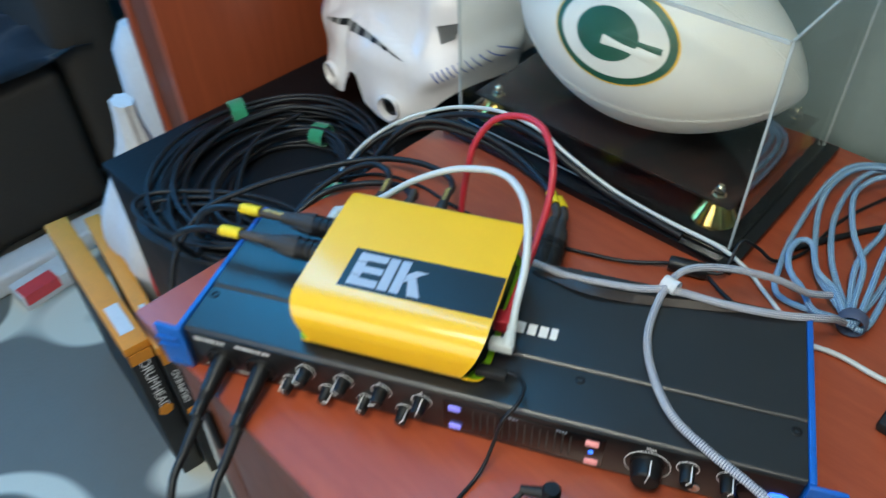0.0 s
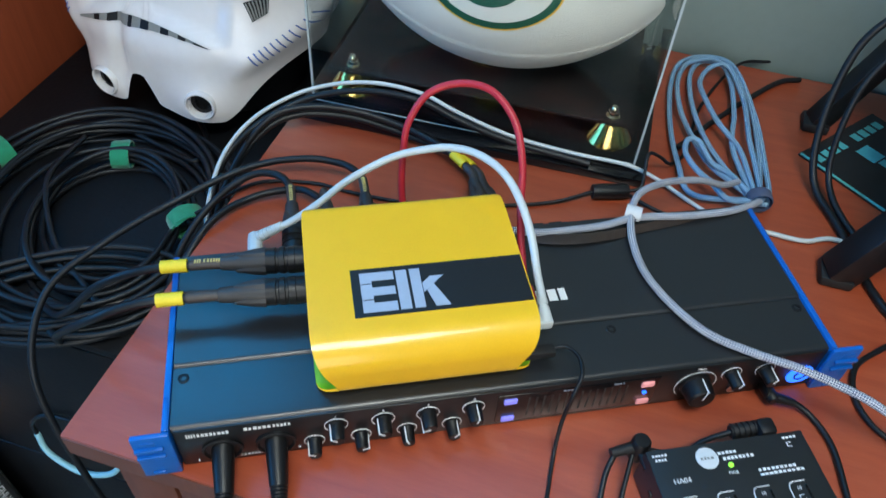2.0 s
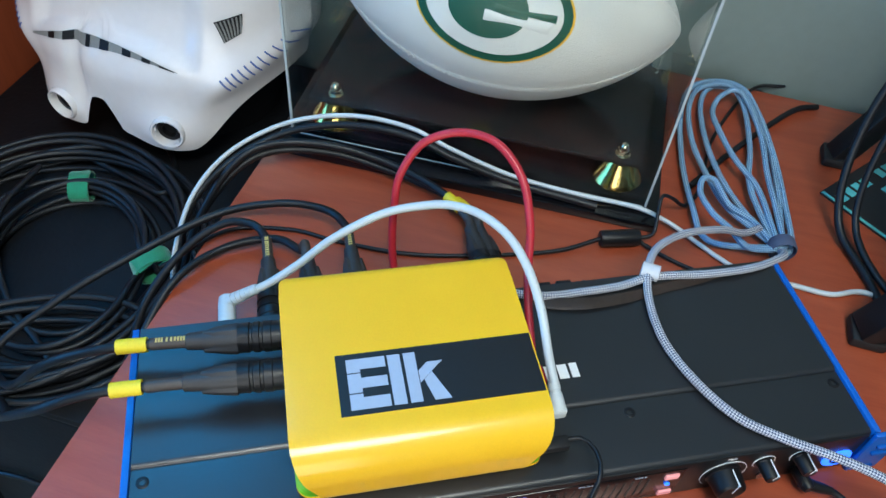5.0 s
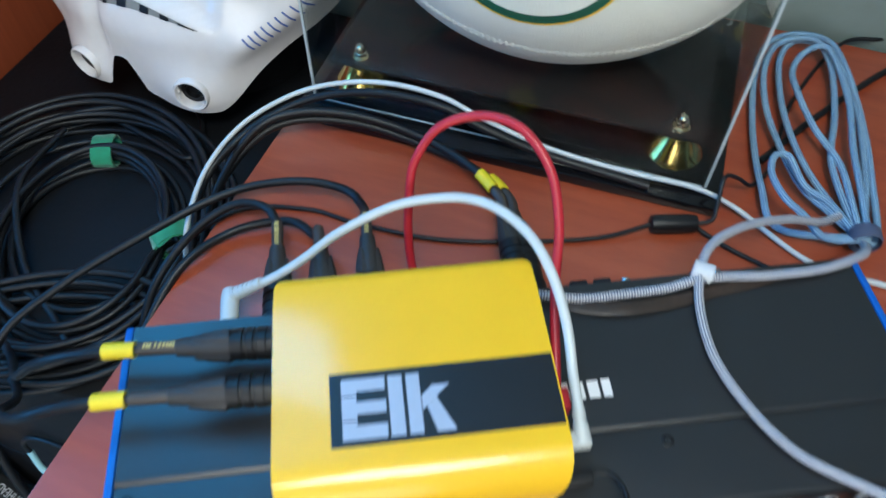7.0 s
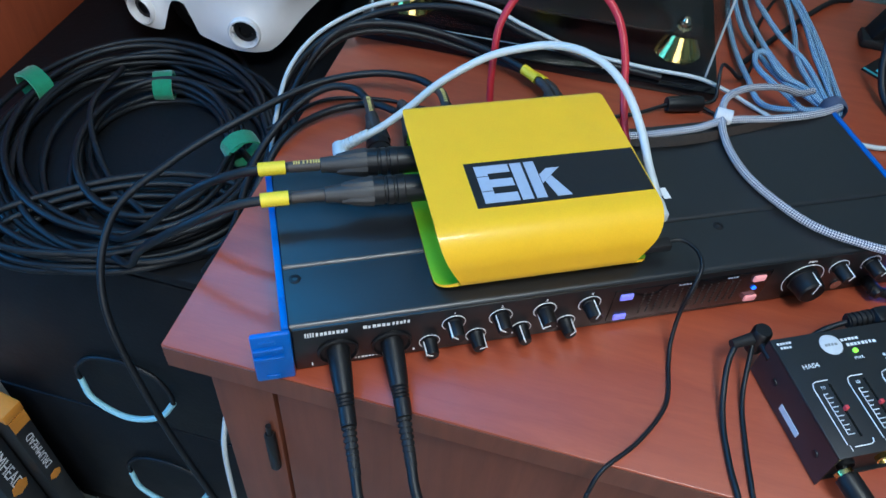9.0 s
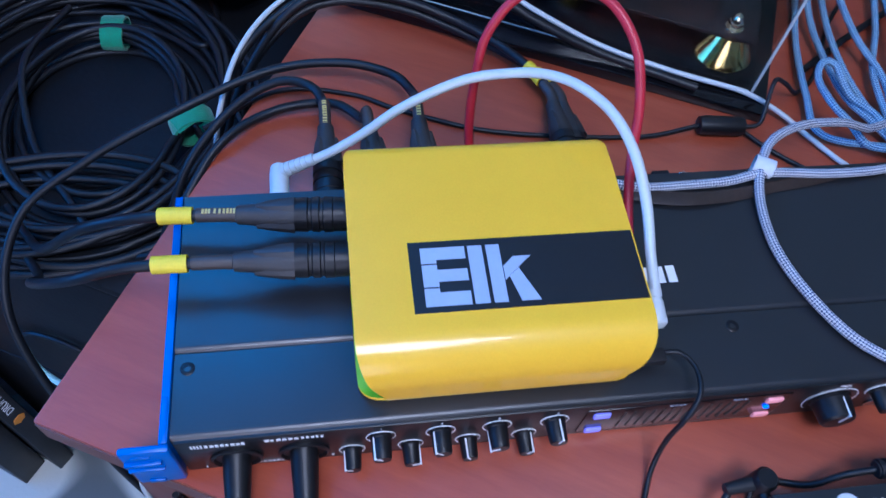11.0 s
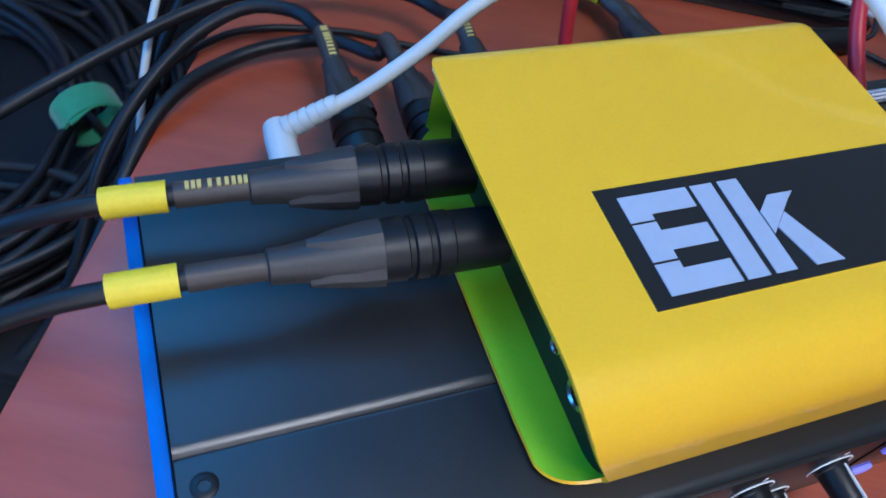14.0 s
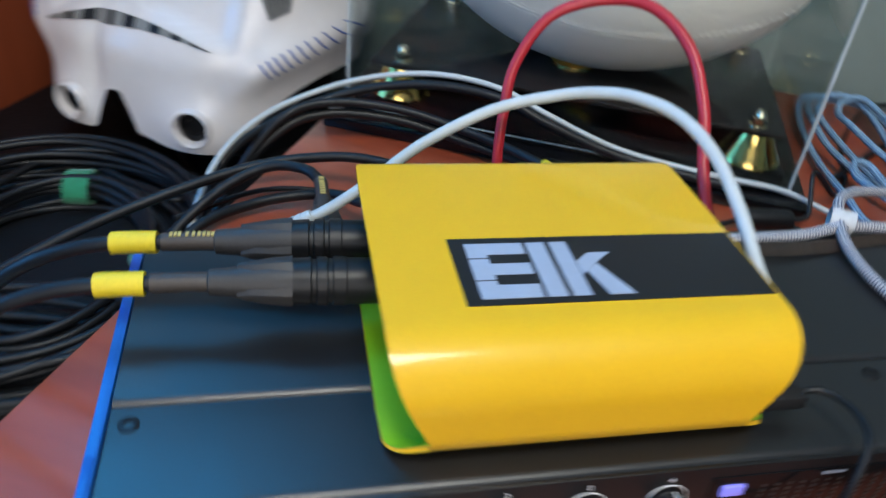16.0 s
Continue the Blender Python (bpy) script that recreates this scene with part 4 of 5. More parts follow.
for i, q in enumerate(line):
    k = i / len(line)
    up = Vector((0, 0.0075 * (1 - 0.4 * k), 0.0025 + 0.001 * k))
    row = [b.verts.new(q), b.verts.new(q + up), b.verts.new(q + up + Vector((0, 0.0012, -0.0002))), b.verts.new(q + Vector((0, 0.0012, -0.0002)))]
    if prev:
        for j in range(4):
            b.faces.new((prev[j], row[j], row[(j + 1) % 4], prev[(j + 1) % 4]))
    prev = row
tagged(part("leather_strap", b, STRAP), "shiny dark leather strap lying across the interface lid", "strap")

# headphone lead at the front
hp = thing("headphone_lead", Matrix.Translation((0.400, -0.002, 0.010)), "black lead plugged into the headphone socket", "cable")
bm = lathe([(-0.002, 0.0036), (0.001, 0.0046), (0.012, 0.0046), (0.0145, 0.0036)], (0, 0, 0), (0.1, -1, 0), 20)
bm = lathe([(-0.004, 0.0036), (0.002, 0.0040), (0.012, 0.0032), (0.017, 0.0026)], (0.001, -0.010, 0), (0.8, -0.35, -0.1), 18, bm)
part("plug", bm, BLACK, hp, "short right-angle plug")
part("cord", sweep([Vector(q) - Vector((0.400, -0.002, 0.010)) for q in [(0.412, -0.0165, 0.0086), (0.420, -0.0205, 0.006), (0.428, -0.034, 0.0032), (0.429, -0.055, 0.003), (0.421, -0.086, 0.003), (0.408, -0.13, 0.003), (0.40, -0.17, 0.003)]], 0.0022, 10), CABLE, hp, smooth=60)
cable("black_lead", [(0.515, 0.02, 0.003), (0.480, 0.005, 0.003), (0.465, -0.025, 0.003), (0.475, -0.055, 0.003), (0.52, -0.075, 0.003), (0.60, -0.09, 0.003)], 0.0022, CABLE, "black lead curling beside the interface")


# ---------- headphone amplifier ----------
amp = thing("headphone_amplifier", pose(0.287, -0.131, 0, 0, 0, 0), "small black four-channel headphone amplifier with sliders", "amplifier")
AW, AD, AH = 0.106, 0.080, 0.034
part("lid", block(0, 0, AH - 0.0012, AW, AD, AH, 0.0004), CHASSIS, amp)
part("side_cheek", block(0, 0.0, 0.0015, 0.0012, AD, AH - 0.0014), CHASSIS, amp)
part("side_cheek", block(AW - 0.0012, 0.0, 0.0015, AW, AD, AH - 0.0014), CHASSIS, amp)
part("inner_case", block(0.0014, 0.004, 0.0015, AW - 0.0014, AD - 0.004, AH - 0.0014), BLACK, amp)
part("base_plate", block(0.001, 0.002, 0.0010, AW - 0.001, AD - 0.002, 0.0022), CHASSIS, amp)
for y in (0.012, 0.060):
    part("side_screw", lathe([(0, 0.0026), (0.0008, 0.0024), (0.001, 0.001)], (0, y, 0.017), (-1, 0, 0), 16), BLACK, amp)
part("side_label", block(-0.0004, 0.027, 0.008, 0.0002, 0.047, 0.013), PAPER, amp, "small white label")
TOP = pose(0, 0, AH)
words("HA04", 0.0048, pose(0.016, 0.058, AH), WHITE_INK, amp, "model_name")
part("badge", lathe([(0, 0.0072), (0.0004, 0.0072), (0.0005, 0.0068)], (0.037, 0.0700, AH), (0, 0, 1), 32), PAPER, amp, "white round badge")
bars(row_bars(0.0325, 0.0690, 0.009, 0.0018, 4, 9), pose(0, 0, AH + 0.0006), GREY_PLASTIC, amp, "badge_print")
bars(row_bars(0.045, 0.0712, 0.013, 0.0020, 5, 10) + row_bars(0.047, 0.0672, 0.021, 0.0022, 8, 11), TOP, WHITE_INK, amp, "maker_print")
bars(row_bars(0.003, 0.0752, 0.010, 0.0016, 5, 12) + row_bars(0.004, 0.0722, 0.008, 0.0016, 4, 13), TOP, WHITE_INK, amp, "input_print")
words("PWR", 0.0030, pose(0.050, 0.0585, AH), WHITE_INK, amp, "lamp_name")
bars(row_bars(0.066, 0.0570, 0.026, 0.0018, 9, 14) + row_bars(0.066, 0.0540, 0.030, 0.0018, 10, 15), TOP, WHITE_INK, amp, "title_print")
bars(row_bars(0.091, 0.0755, 0.010, 0.0016, 4, 16) + [(0.092, 0.0700, 0.003, 0.0004), (0.092, 0.0725, 0.003, 0.0004), (0.092, 0.0700, 0.0005, 0.003)], TOP, WHITE_INK, amp, "supply_print")
part("power_lamp", lathe([(0, 0.0016), (0.001, 0.0016), (0.0018, 0.0008)], (0.0500, 0.0635, AH), (0, 0, 1), 16), LED_GREEN, amp, "green lit power lamp")
for i in range(4):
    x = 0.0085 + i * 0.0235
    bm = sweep([Vector((x + p, q, AH + 0.0001)) for p, q in ((0.0125, 0.0475), (0.0045, 0.0475), (0.002, 0.0465), (0.0008, 0.0435), (0.0008, 0.0070))], 0.00035, 5, raw=True)
    bm = sweep([Vector((x + p, q, AH + 0.0001)) for p, q in ((0.0045, 0.0052), (0.0150, 0.0052), (0.0172, 0.0062), (0.0180, 0.0085))], 0.00035, 5, bm=bm, raw=True)
    fr = part("channel_frame", bm, WHITE_INK, amp, "white printed channel frame")
    words(str(i + 1), 0.0050, pose(x + 0.002, 0.0045, AH), WHITE_INK, amp, "number")
    words("10", 0.0032, pose(x + 0.0068, 0.0430, AH), WHITE_INK, amp, "number")
    bars([(x + 0.0045, 0.0125 + k * 0.0029, 0.0048 if k % 2 == 0 else 0.0032, 0.0005) for k in range(10)] + [(x + 0.0045, 0.0125, 0.0005, 0.0262)], TOP, WHITE_INK, amp, "slider_scale")
    sl = part("slider_slot", block(x + 0.0112, 0.0105, AH - 0.0002, x + 0.0128, 0.0450, AH + 0.0002), GLOSS_BLACK, amp)
    part("slider_knob", block(x + 0.0108, 0.0266, AH + 0.0002, x + 0.0132, 0.0289, AH + 0.0034, 0.0004), RED_INK, sl, "small red slider")
for i in range(4):
    x = 0.014 + i * 0.0262
    part("phones_socket", lathe([(0, 0.0056), (0.003, 0.0056), (0.0034, 0.0048), (0.0005, 0.0036), (0.0005, 0.0005)], (x, 0.004, 0.017), (0, -1, 0), 24), BRASS if i else BLACK, amp, "jack socket with brass rim")
# leads of the amplifier
il = thing("input_lead", Matrix.Translation((0.291, -0.042, 0.020)), "black lead with right-angle plug into headphone amplifier", "cable")
O = Vector((0.291, -0.042, 0.020))
part("plug", lathe([(0, 0.0055), (0.003, 0.0062), (0.018, 0.0062), (0.020, 0.005)], (-0.002, 0.000, -0.008), (0, 0, 1), 20), BLACK, il)
part("socket_pin", lathe([(-0.016, 0.003), (0, 0.003)], (-0.002, 0.0, 0.003), (0, 1, 0), 12), BLACK, il)
part("boot", lathe([(0, 0.0040), (0.016, 0.0030)], (-0.006, 0, 0.004), (-1, -0.1, -0.05), 16), RUBBER, il)
part("cord", sweep([Vector(q) - O for q in [(0.272, -0.044, 0.023), (0.263, -0.055, 0.016), (0.252, -0.080, 0.004), (0.243, -0.108, 0.0022), (0.238, -0.130, 0.0022), (0.236, -0.1425, -0.006), (0.237, -0.146, -0.05), (0.238, -0.14, -0.15), (0.26, -0.11, -0.45), (0.25, -0.1, -0.745)]], 0.0019, 10), CABLE, il, smooth=60)
cable("black_lead", [(0.284, -0.045, 0.020), (0.270, -0.072, 0.003), (0.257, -0.103, 0.002), (0.248, -0.128, 0.002), (0.244, -0.1465, -0.006), (0.244, -0.150, -0.05), (0.246, -0.145, -0.12), (0.265, -0.12, -0.45), (0.262, -0.1, -0.745)], 0.0016, CABLE, "thin black lead hanging over the desk front")
pl = thing("supply_lead", Matrix.Translation((0.372, -0.043, 0.028)), "black supply lead with ribbed plug behind headphone amplifier", "cable")
part("plug", block(-0.006, -0.008, -0.008, 0.006, 0.004, 0.008, 0.003), BLACK, pl)
prof = []
for k in range(5):
    prof += [(0.004 + k * 0.0036, 0.0052), (0.0062 + k * 0.0036, 0.0052), (0.0064 + k * 0.0036, 0.0042), (0.0074 + k * 0.0036, 0.0042)]
part("strain_relief", lathe(prof, (0, 0, 0.001), (-1, 0.03, -0.1), 14), RUBBER, pl)
part("cord", sweep([(-0.020, 0.0005, -0.001), (-0.035, 0.001, -0.008), (-0.048, 0.000, -0.018), (-0.058, 0.004, -0.0255), (-0.075, 0.010, -0.0258)], 0.0019, 8), CABLE, pl, smooth=60)
jp = thing("phones_lead", Matrix.Translation((0.297, -0.131, 0.017)), "black jack plug in the front of headphone amplifier", "cable")
part("plug", lathe([(0.001, 0.0048), (0.004, 0.0048), (0.0042, 0.0068), (0.034, 0.0066), (0.040, 0.004)], (0, 0, 0), (0.15, -1, -0.1), 20), BLACK, jp)
part("ring", lathe([(0.0005, 0.0054), (0.003, 0.0054)], (0, 0, 0), (0.15, -1, -0.1), 20), BRASS, jp)
part("cord", sweep([(0.006, -0.038, -0.004), (0.009, -0.055, -0.007), (0.010, -0.085, -0.03), (0.0, -0.10, -0.12), (-0.01, -0.08, -0.50), (-0.01, -0.05, -0.76)], 0.0024, 8), CABLE, jp, smooth=60)

# ---------- display case ----------
CASE = pose(0.0881, 0.3501, 0, 0, 0, -24.5)
case = thing("display_case", CASE, "clear acrylic display case on a glossy black base with brass risers", "display case")
CW, CD, BH, RH = 0.332, 0.225, 0.0125, 0.0205
base = part("base", block(0, 0, 0, CW, CD, 0.009, 0.0015), GLOSS_BLACK, case, "glossy black stepped base")
part("step", block(0.0105, 0.0145, 0.009, CW - 0.0105, CD - 0.0105, BH, 0.0008), GLOSS_BLACK, base)
part("step", block(0.0165, 0.0205, BH, CW - 0.0165, CD - 0.0165, RH, 0.0008), GLOSS_BLACK, base)
part("platform", block(0.024, 0.028, 0.0410, CW - 0.024, CD - 0.022, 0.0440, 0.0006), PLATE, case, "smoked black platform")
for x in (0.0455, CW - 0.0408):
    for y in (0.0385, CD - 0.034):
        part("riser", lathe([(0, 0.0212), (0.0015, 0.0216), (0.0050, 0.0200), (0.013, 0.0150), (0.0205, 0.0118)], (x, y, RH), (0, 0, 1), 32), BRASS, case, "polished brass conical riser")
        part("washer", lathe([(0, 0.0066), (0.0010, 0.0064)], (x, y, 0.0440), (0, 0, 1), 24), NICKEL, case)
        nut = part("nut", lathe([(0.001, 0.0052), (0.0055, 0.0052), (0.0059, 0.0042)], (x, y, 0.0440), (0, 0, 1), 6), NICKEL, case, "domed nickel nut")
        part("nut_dome", lathe([(0.0056, 0.0042), (0.0085, 0.0039), (0.0108, 0.0026), (0.0117, 0.0004)], (x, y, 0.0440), (0, 0, 1), 20), NICKEL, nut)
x0, y0, x1, y1, t, ZT = 0.012, 0.016, CW - 0.012, CD - 0.012, 0.003, 0.205
for nm, b in (("pane", block(x0, y0, BH + 0.0002, x1, y0 + t, ZT)), ("pane", block(x0, y1 - t, BH + 0.0002, x1, y1, ZT)),
              ("pane", block(x0, y0 + t, BH + 0.0002, x0 + t, y1 - t, ZT)), ("pane", block(x1 - t, y0 + t, BH + 0.0002, x1, y1 - t, ZT)),
              ("lid_pane", block(x0, y0, ZT, x1, y1, ZT + t))):
    o = part(nm, b, ACRYLIC, case, smooth=0)
    o.visible_shadow = False
for x in (x0 - 0.0003, x1 - 0.0015):
    for y in (y0 - 0.0003, y1 - 0.0015):
        part("corner_edge", block(x, y, BH, x + 0.0018, y + 0.0018, ZT + 0.003), EDGE, case, "pale polished edge", smooth=0)
for y in (y0 - 0.0003, y1 - 0.0027):
    part("top_edge", block(x0 + 0.003, y, ZT + 0.0005, x1 - 0.003, y + 0.0018, ZT + 0.0034), EDGE, case, "pale polished edge", smooth=0)
    part("bottom_edge", block(x0 + 0.003, y, BH - 0.0002, x1 - 0.003, y + 0.0012, BH + 0.0004), EDGE, case, "pale polished edge", smooth=0)
for x in (x0 - 0.0003, x1 - 0.0027):
    part("top_edge", block(x, y0 + 0.003, ZT + 0.0005, x + 0.0018, y1 - 0.003, ZT + 0.0034), EDGE, case, "pale polished edge", smooth=0)
bm = lathe([(0, 0.017), (0.002, 0.017), (0.0035, 0.012), (0.0038, 0.010)], (0.162, 0.094, 0.044), (0, 0, 1), 24)
part("ball_rest", bm, BRASS, case, "small brass rest under the ball")

# ---------- football ----------
BALL = pose(0.2860, 0.3765, 0.1278, 0, 0, -22.9) @ pose(0, 0, 0, 0, 3.5, 0)
ball = thing("football", BALL, "white leather football with a dark green oval emblem", "football")
BL, BR = 0.1450, 0.0840


def ball_r(x):
    q = abs(x) / BL
    return BR * max(0.0, (1 - q ** 2.0)) ** 0.72 if q < 1 else 0.0


prof = [(-BL + 2 * BL * (0.5 - 0.5 * math.cos(math.pi * k / 48)), ball_r(-BL * math.cos(math.pi * k / 48))) for k in range(49)]
b = lathe(prof, (0, 0, 0), (1, 0, 0), 56)
bmesh.ops.remove_doubles(b, verts=b.verts[:], dist=0.00005)
part("leather_body", b, LEATHER, ball, smooth=60)


def ball_point(x, ang, lift=0.0):
    r = ball_r(x) + lift
    return Vector((x, -r * math.cos(ang), r * math.sin(ang)))


for a in (-0.46, 1.12, 2.70, 4.26):
    part("seam", sweep([ball_point(x * BL / 40, a, -0.0002) for x in range(-39, 40)], 0.0006, 6, raw=True), LEATHER, ball)
    bm = None
    for x in range(-30, 31):
        for s in (-1, 1):
            q = ball_point(x * BL / 33, a + s * 0.0026 / max(ball_r(x * BL / 33), 0.02), 0.0001)
            bm = block(q.x - 0.0011, q.y - 0.0003, q.z - 0.0003, q.x + 0.0011, q.y + 0.0003, q.z + 0.0003, bm=bm)
    part("stitching", bm, LEATHER, ball, smooth=0)


def patch(name, rim, lift, material, rings=7):
    """A thin printed patch that follows the ball; rim: outline in (along, around) metres about the emblem's middle."""
    b = bmesh.new()
    cx = sum(p[0] for p in rim) / len(rim)
    cy = sum(p[1] for p in rim) / len(rim)

    def put(px, py):
        x = EX + px
        return b.verts.new(ball_point(x, EA + py / BR, lift))

    mid = put(cx, cy)
    last = None
    for k in range(1, rings + 1):
        f = k / rings
        row = [put(cx + (px - cx) * f, cy + (py - cy) * f) for px, py in rim]
        n = len(row)
        for i in range(n):
            if last is None:
                b.faces.new((mid, row[i], row[(i + 1) % n]))
            else:
                b.faces.new((last[i], row[i], row[(i + 1) % n], last[(i + 1) % n]))
        last = row
    return part(name, b, material, ball, smooth=60)


EX, EA = -0.002, 0.37


def oval(w, h, x=0.0, y=0.0, n=40):
    return [(x + w * math.cos(k * math.tau / n), y + h * math.sin(k * math.tau / n)) for k in range(n)]


patch("emblem_rim", oval(0.0595, 0.0415), 0.0004, GOLD)
patch("emblem_field", oval(0.0578, 0.0398), 0.0008, GREEN_INK)
patch("emblem_ring", oval(0.0510, 0.0335), 0.0012, LEATHER)
patch("emblem_core", oval(0.0295, 0.0215, -0.004), 0.0016, GREEN_INK)
patch("emblem_bar", [(0.0, 0.0045), (0.046, 0.0045), (0.046, -0.0015), (0.0, -0.0015)][::-1], 0.0018, GREEN_INK, 10)
patch("emblem_bar", [(-0.006, -0.001), (0.0445, -0.001), (0.043, -0.0105), (-0.006, -0.0085)][::-1], 0.0021, LEATHER, 10)

# ---------- helmet ----------
helmet = thing("helmet", pose(-0.0638, 0.4814, -0.105, 0, 0, -31.0), "glossy white plastic toy helmet with blue stripes and chin tubes", "helmet")
HZ = 0.0523


def helmet_low(x):
    """Lower edge of the shell across its width: an arch over the mouth, two chin pods, cheeks that rise."""
    arch = 0.036 * math.exp(-((x + 0.014) / 0.0155) ** 4)
    return -0.0205 + arch + 0.0035 * ramp01((0.045 - abs(x)) / 0.04) + 0.060 * ramp01((abs(x) - 0.082) / 0.060) ** 0.8


def helmet_shape(u, v):
    """Shell point at an angle from the face's middle and a height over the chin tubes."""
    w = 0.142 + 0.008 * ramp01(v / 0.07)
    fr = 0.132 - 0.026 * ramp01((v - 0.045) / 0.07)
    bk = 0.115
    if v > 0.10:
        k = math.sqrt(max(0.0004, 1 - ((v - 0.10) / 0.135) ** 2))
        w, fr, bk = w * k, fr * k, bk * k
    sn, cs = math.sin(u), math.cos(u)
    x = w * math.copysign(abs(sn) ** 0.86, sn)
    y = 0.13 - (fr * abs(cs) ** 0.86 if cs > 0 else -bk * abs(cs) ** 0.86)
    if cs > 0:
        ax = abs(x)
        out = 0.014 * math.exp(-((ax - 0.062) / 0.034) ** 2 - ((v + 0.006) / 0.030) ** 2)
        out -= 0.006 * math.exp(-((x + 0.033) / 0.008) ** 2) * (1 - ramp01((v - 0.075) / 0.02)) * ramp01((v + 0.01) / 0.03)
        line = 0.052 + (ax - 0.1095) * 0.66
        out += 0.007 * math.exp(-((v - line) / 0.017) ** 2) * ramp01((ax - 0.075) / 0.035)
        lip = 0.083 - 0.016 * (ax / 0.08) ** 2
        out -= 0.009 * ramp01((v - lip + 0.002) / 0.008) * (1 - ramp01((ax - 0.075) / 0.02))
        nx, ny = sn, -cs
        x, y = x + nx * out, y + ny * out
    return Vector((x, y, v + HZ))


def on_front(x, v, lift=0.0):
    w = 0.142 + 0.008 * ramp01(v / 0.07)
    u = math.asin(max(-0.999, min(0.999, math.copysign((abs(x) / w) ** (1 / 0.86), x))))
    p = helmet_shape(u, v)
    return p + Vector((math.sin(u), -math.cos(u), 0.0)) * lift


TUBE = []
for x, v in ((-0.054, -0.001), (0.058, 0.002)):
    across, up = on_front(x + 0.012, v) - on_front(x - 0.012, v), on_front(x, v + 0.010) - on_front(x, v - 0.012)
    TUBE.append((on_front(x, v), (across.cross(up).normalized() + Vector((0, 0, -0.12))).normalized()))
b = bmesh.new()
N, M = 240, 72
rows = []
for k in range(M + 1):
    row = []
    for i in range(N):
        u = math.tau * i / N - math.pi
        lo = helmet_low(helmet_shape(u, 0.0).x) if math.cos(u) > 0 else 0.058
        row.append(b.verts.new(helmet_shape(u, lo + (0.234 - lo) * (k / M) ** 1.15)))
    rows.append(row)
for r0, r1 in zip(rows, rows[1:]):
    for i in range(N):
        q = (r0[i], r0[(i + 1) % N], r1[(i + 1) % N], r1[i])
        c = sum((p.co for p in q), Vector()) / 4
        if all(((c - o) - a * (c - o).dot(a)).length > 0.0135 or c.y > 0.05 for o, a in TUBE):
            b.faces.new(q)
b.faces.new(rows[-1])
for e in [e for e in b.edges if e.is_boundary]:
    e.seam = True
part("shell", b, SHELL, helmet, smooth=60)
neck = lathe([(0, 0.088), (0.02, 0.094), (0.060, 0.100), (0.085, 0.100)], (0, 0, 0), (0, 0, 1), 48)
neck.transform(Matrix.Translation((0, 0.128, 0)) @ Matrix.Diagonal((1.12, 0.98, 1, 1)))
part("neck_lining", neck, FABRIC, helmet, "black cloth neck lining")
for o, a in TUBE:
    tube = part("chin_tube", lathe([(-0.005, 0.0172), (-0.0004, 0.0170), (0.0014, 0.0158), (0.0012, 0.0144), (-0.0020, 0.0132), (-0.022, 0.0126), (-0.022, 0.0005)], o, a, 32, close=False), SHELL, helmet, "white chin tube with hollow end")
    part("tube_cap", lathe([(-0.021, 0.0124), (-0.0072, 0.0124), (-0.0060, 0.0112), (-0.0060, 0.0075), (-0.011, 0.0068), (-0.011, 0.0005)], o, a, 24), BLACK, tube, "black cylinder inside the tube")
muzzle = lathe([(-0.05, 0.026), (0.0, 0.026), (0.004, 0.024), (0.005, 0.001)], (-0.010, 0.030, HZ - 0.004), (0, -1, -0.25), 28)
part("muzzle", muzzle, BLACK, helmet, "matt black mouth piece")


def frown_line(q):
    """Across the mouth: a thick middle and thin ends that turn down."""
    x = -0.088 + 0.162 * q
    return x, 0.077 - 0.015 * (x / 0.08) ** 2, 0.0052 * max(0.06, 1 - abs(x + 0.016) / 0.092)


band = bmesh.new()
prev = None
for k in range(35):
    x, v, h = frown_line(k / 34)
    row = [band.verts.new(on_front(x, v + d * h, 0.0012)) for d in (-1, 1)]
    if prev:
        band.faces.new((prev[0], row[0], row[1], prev[1]))
    prev = row
frown = part("frown_band", band, GREY_PLASTIC, helmet, "grey recessed band")
for q0, q1 in ((0.16, 0.21), (0.27, 0.33), (0.44, 0.47), (0.535, 0.595), (0.68, 0.735), (0.80, 0.85), (0.90, 0.985)):
    g = bmesh.new()
    vs = []
    for q in (q0, q1):
        x, v, h = frown_line(q)
        vs.append([g.verts.new(on_front(x, v + d * h, 0.0019)) for d in (-1, 1)])
    g.faces.new((vs[0][0], vs[1][0], vs[1][1], vs[0][1]))
    part("band_slot", g, BLACK, frown, smooth=0)
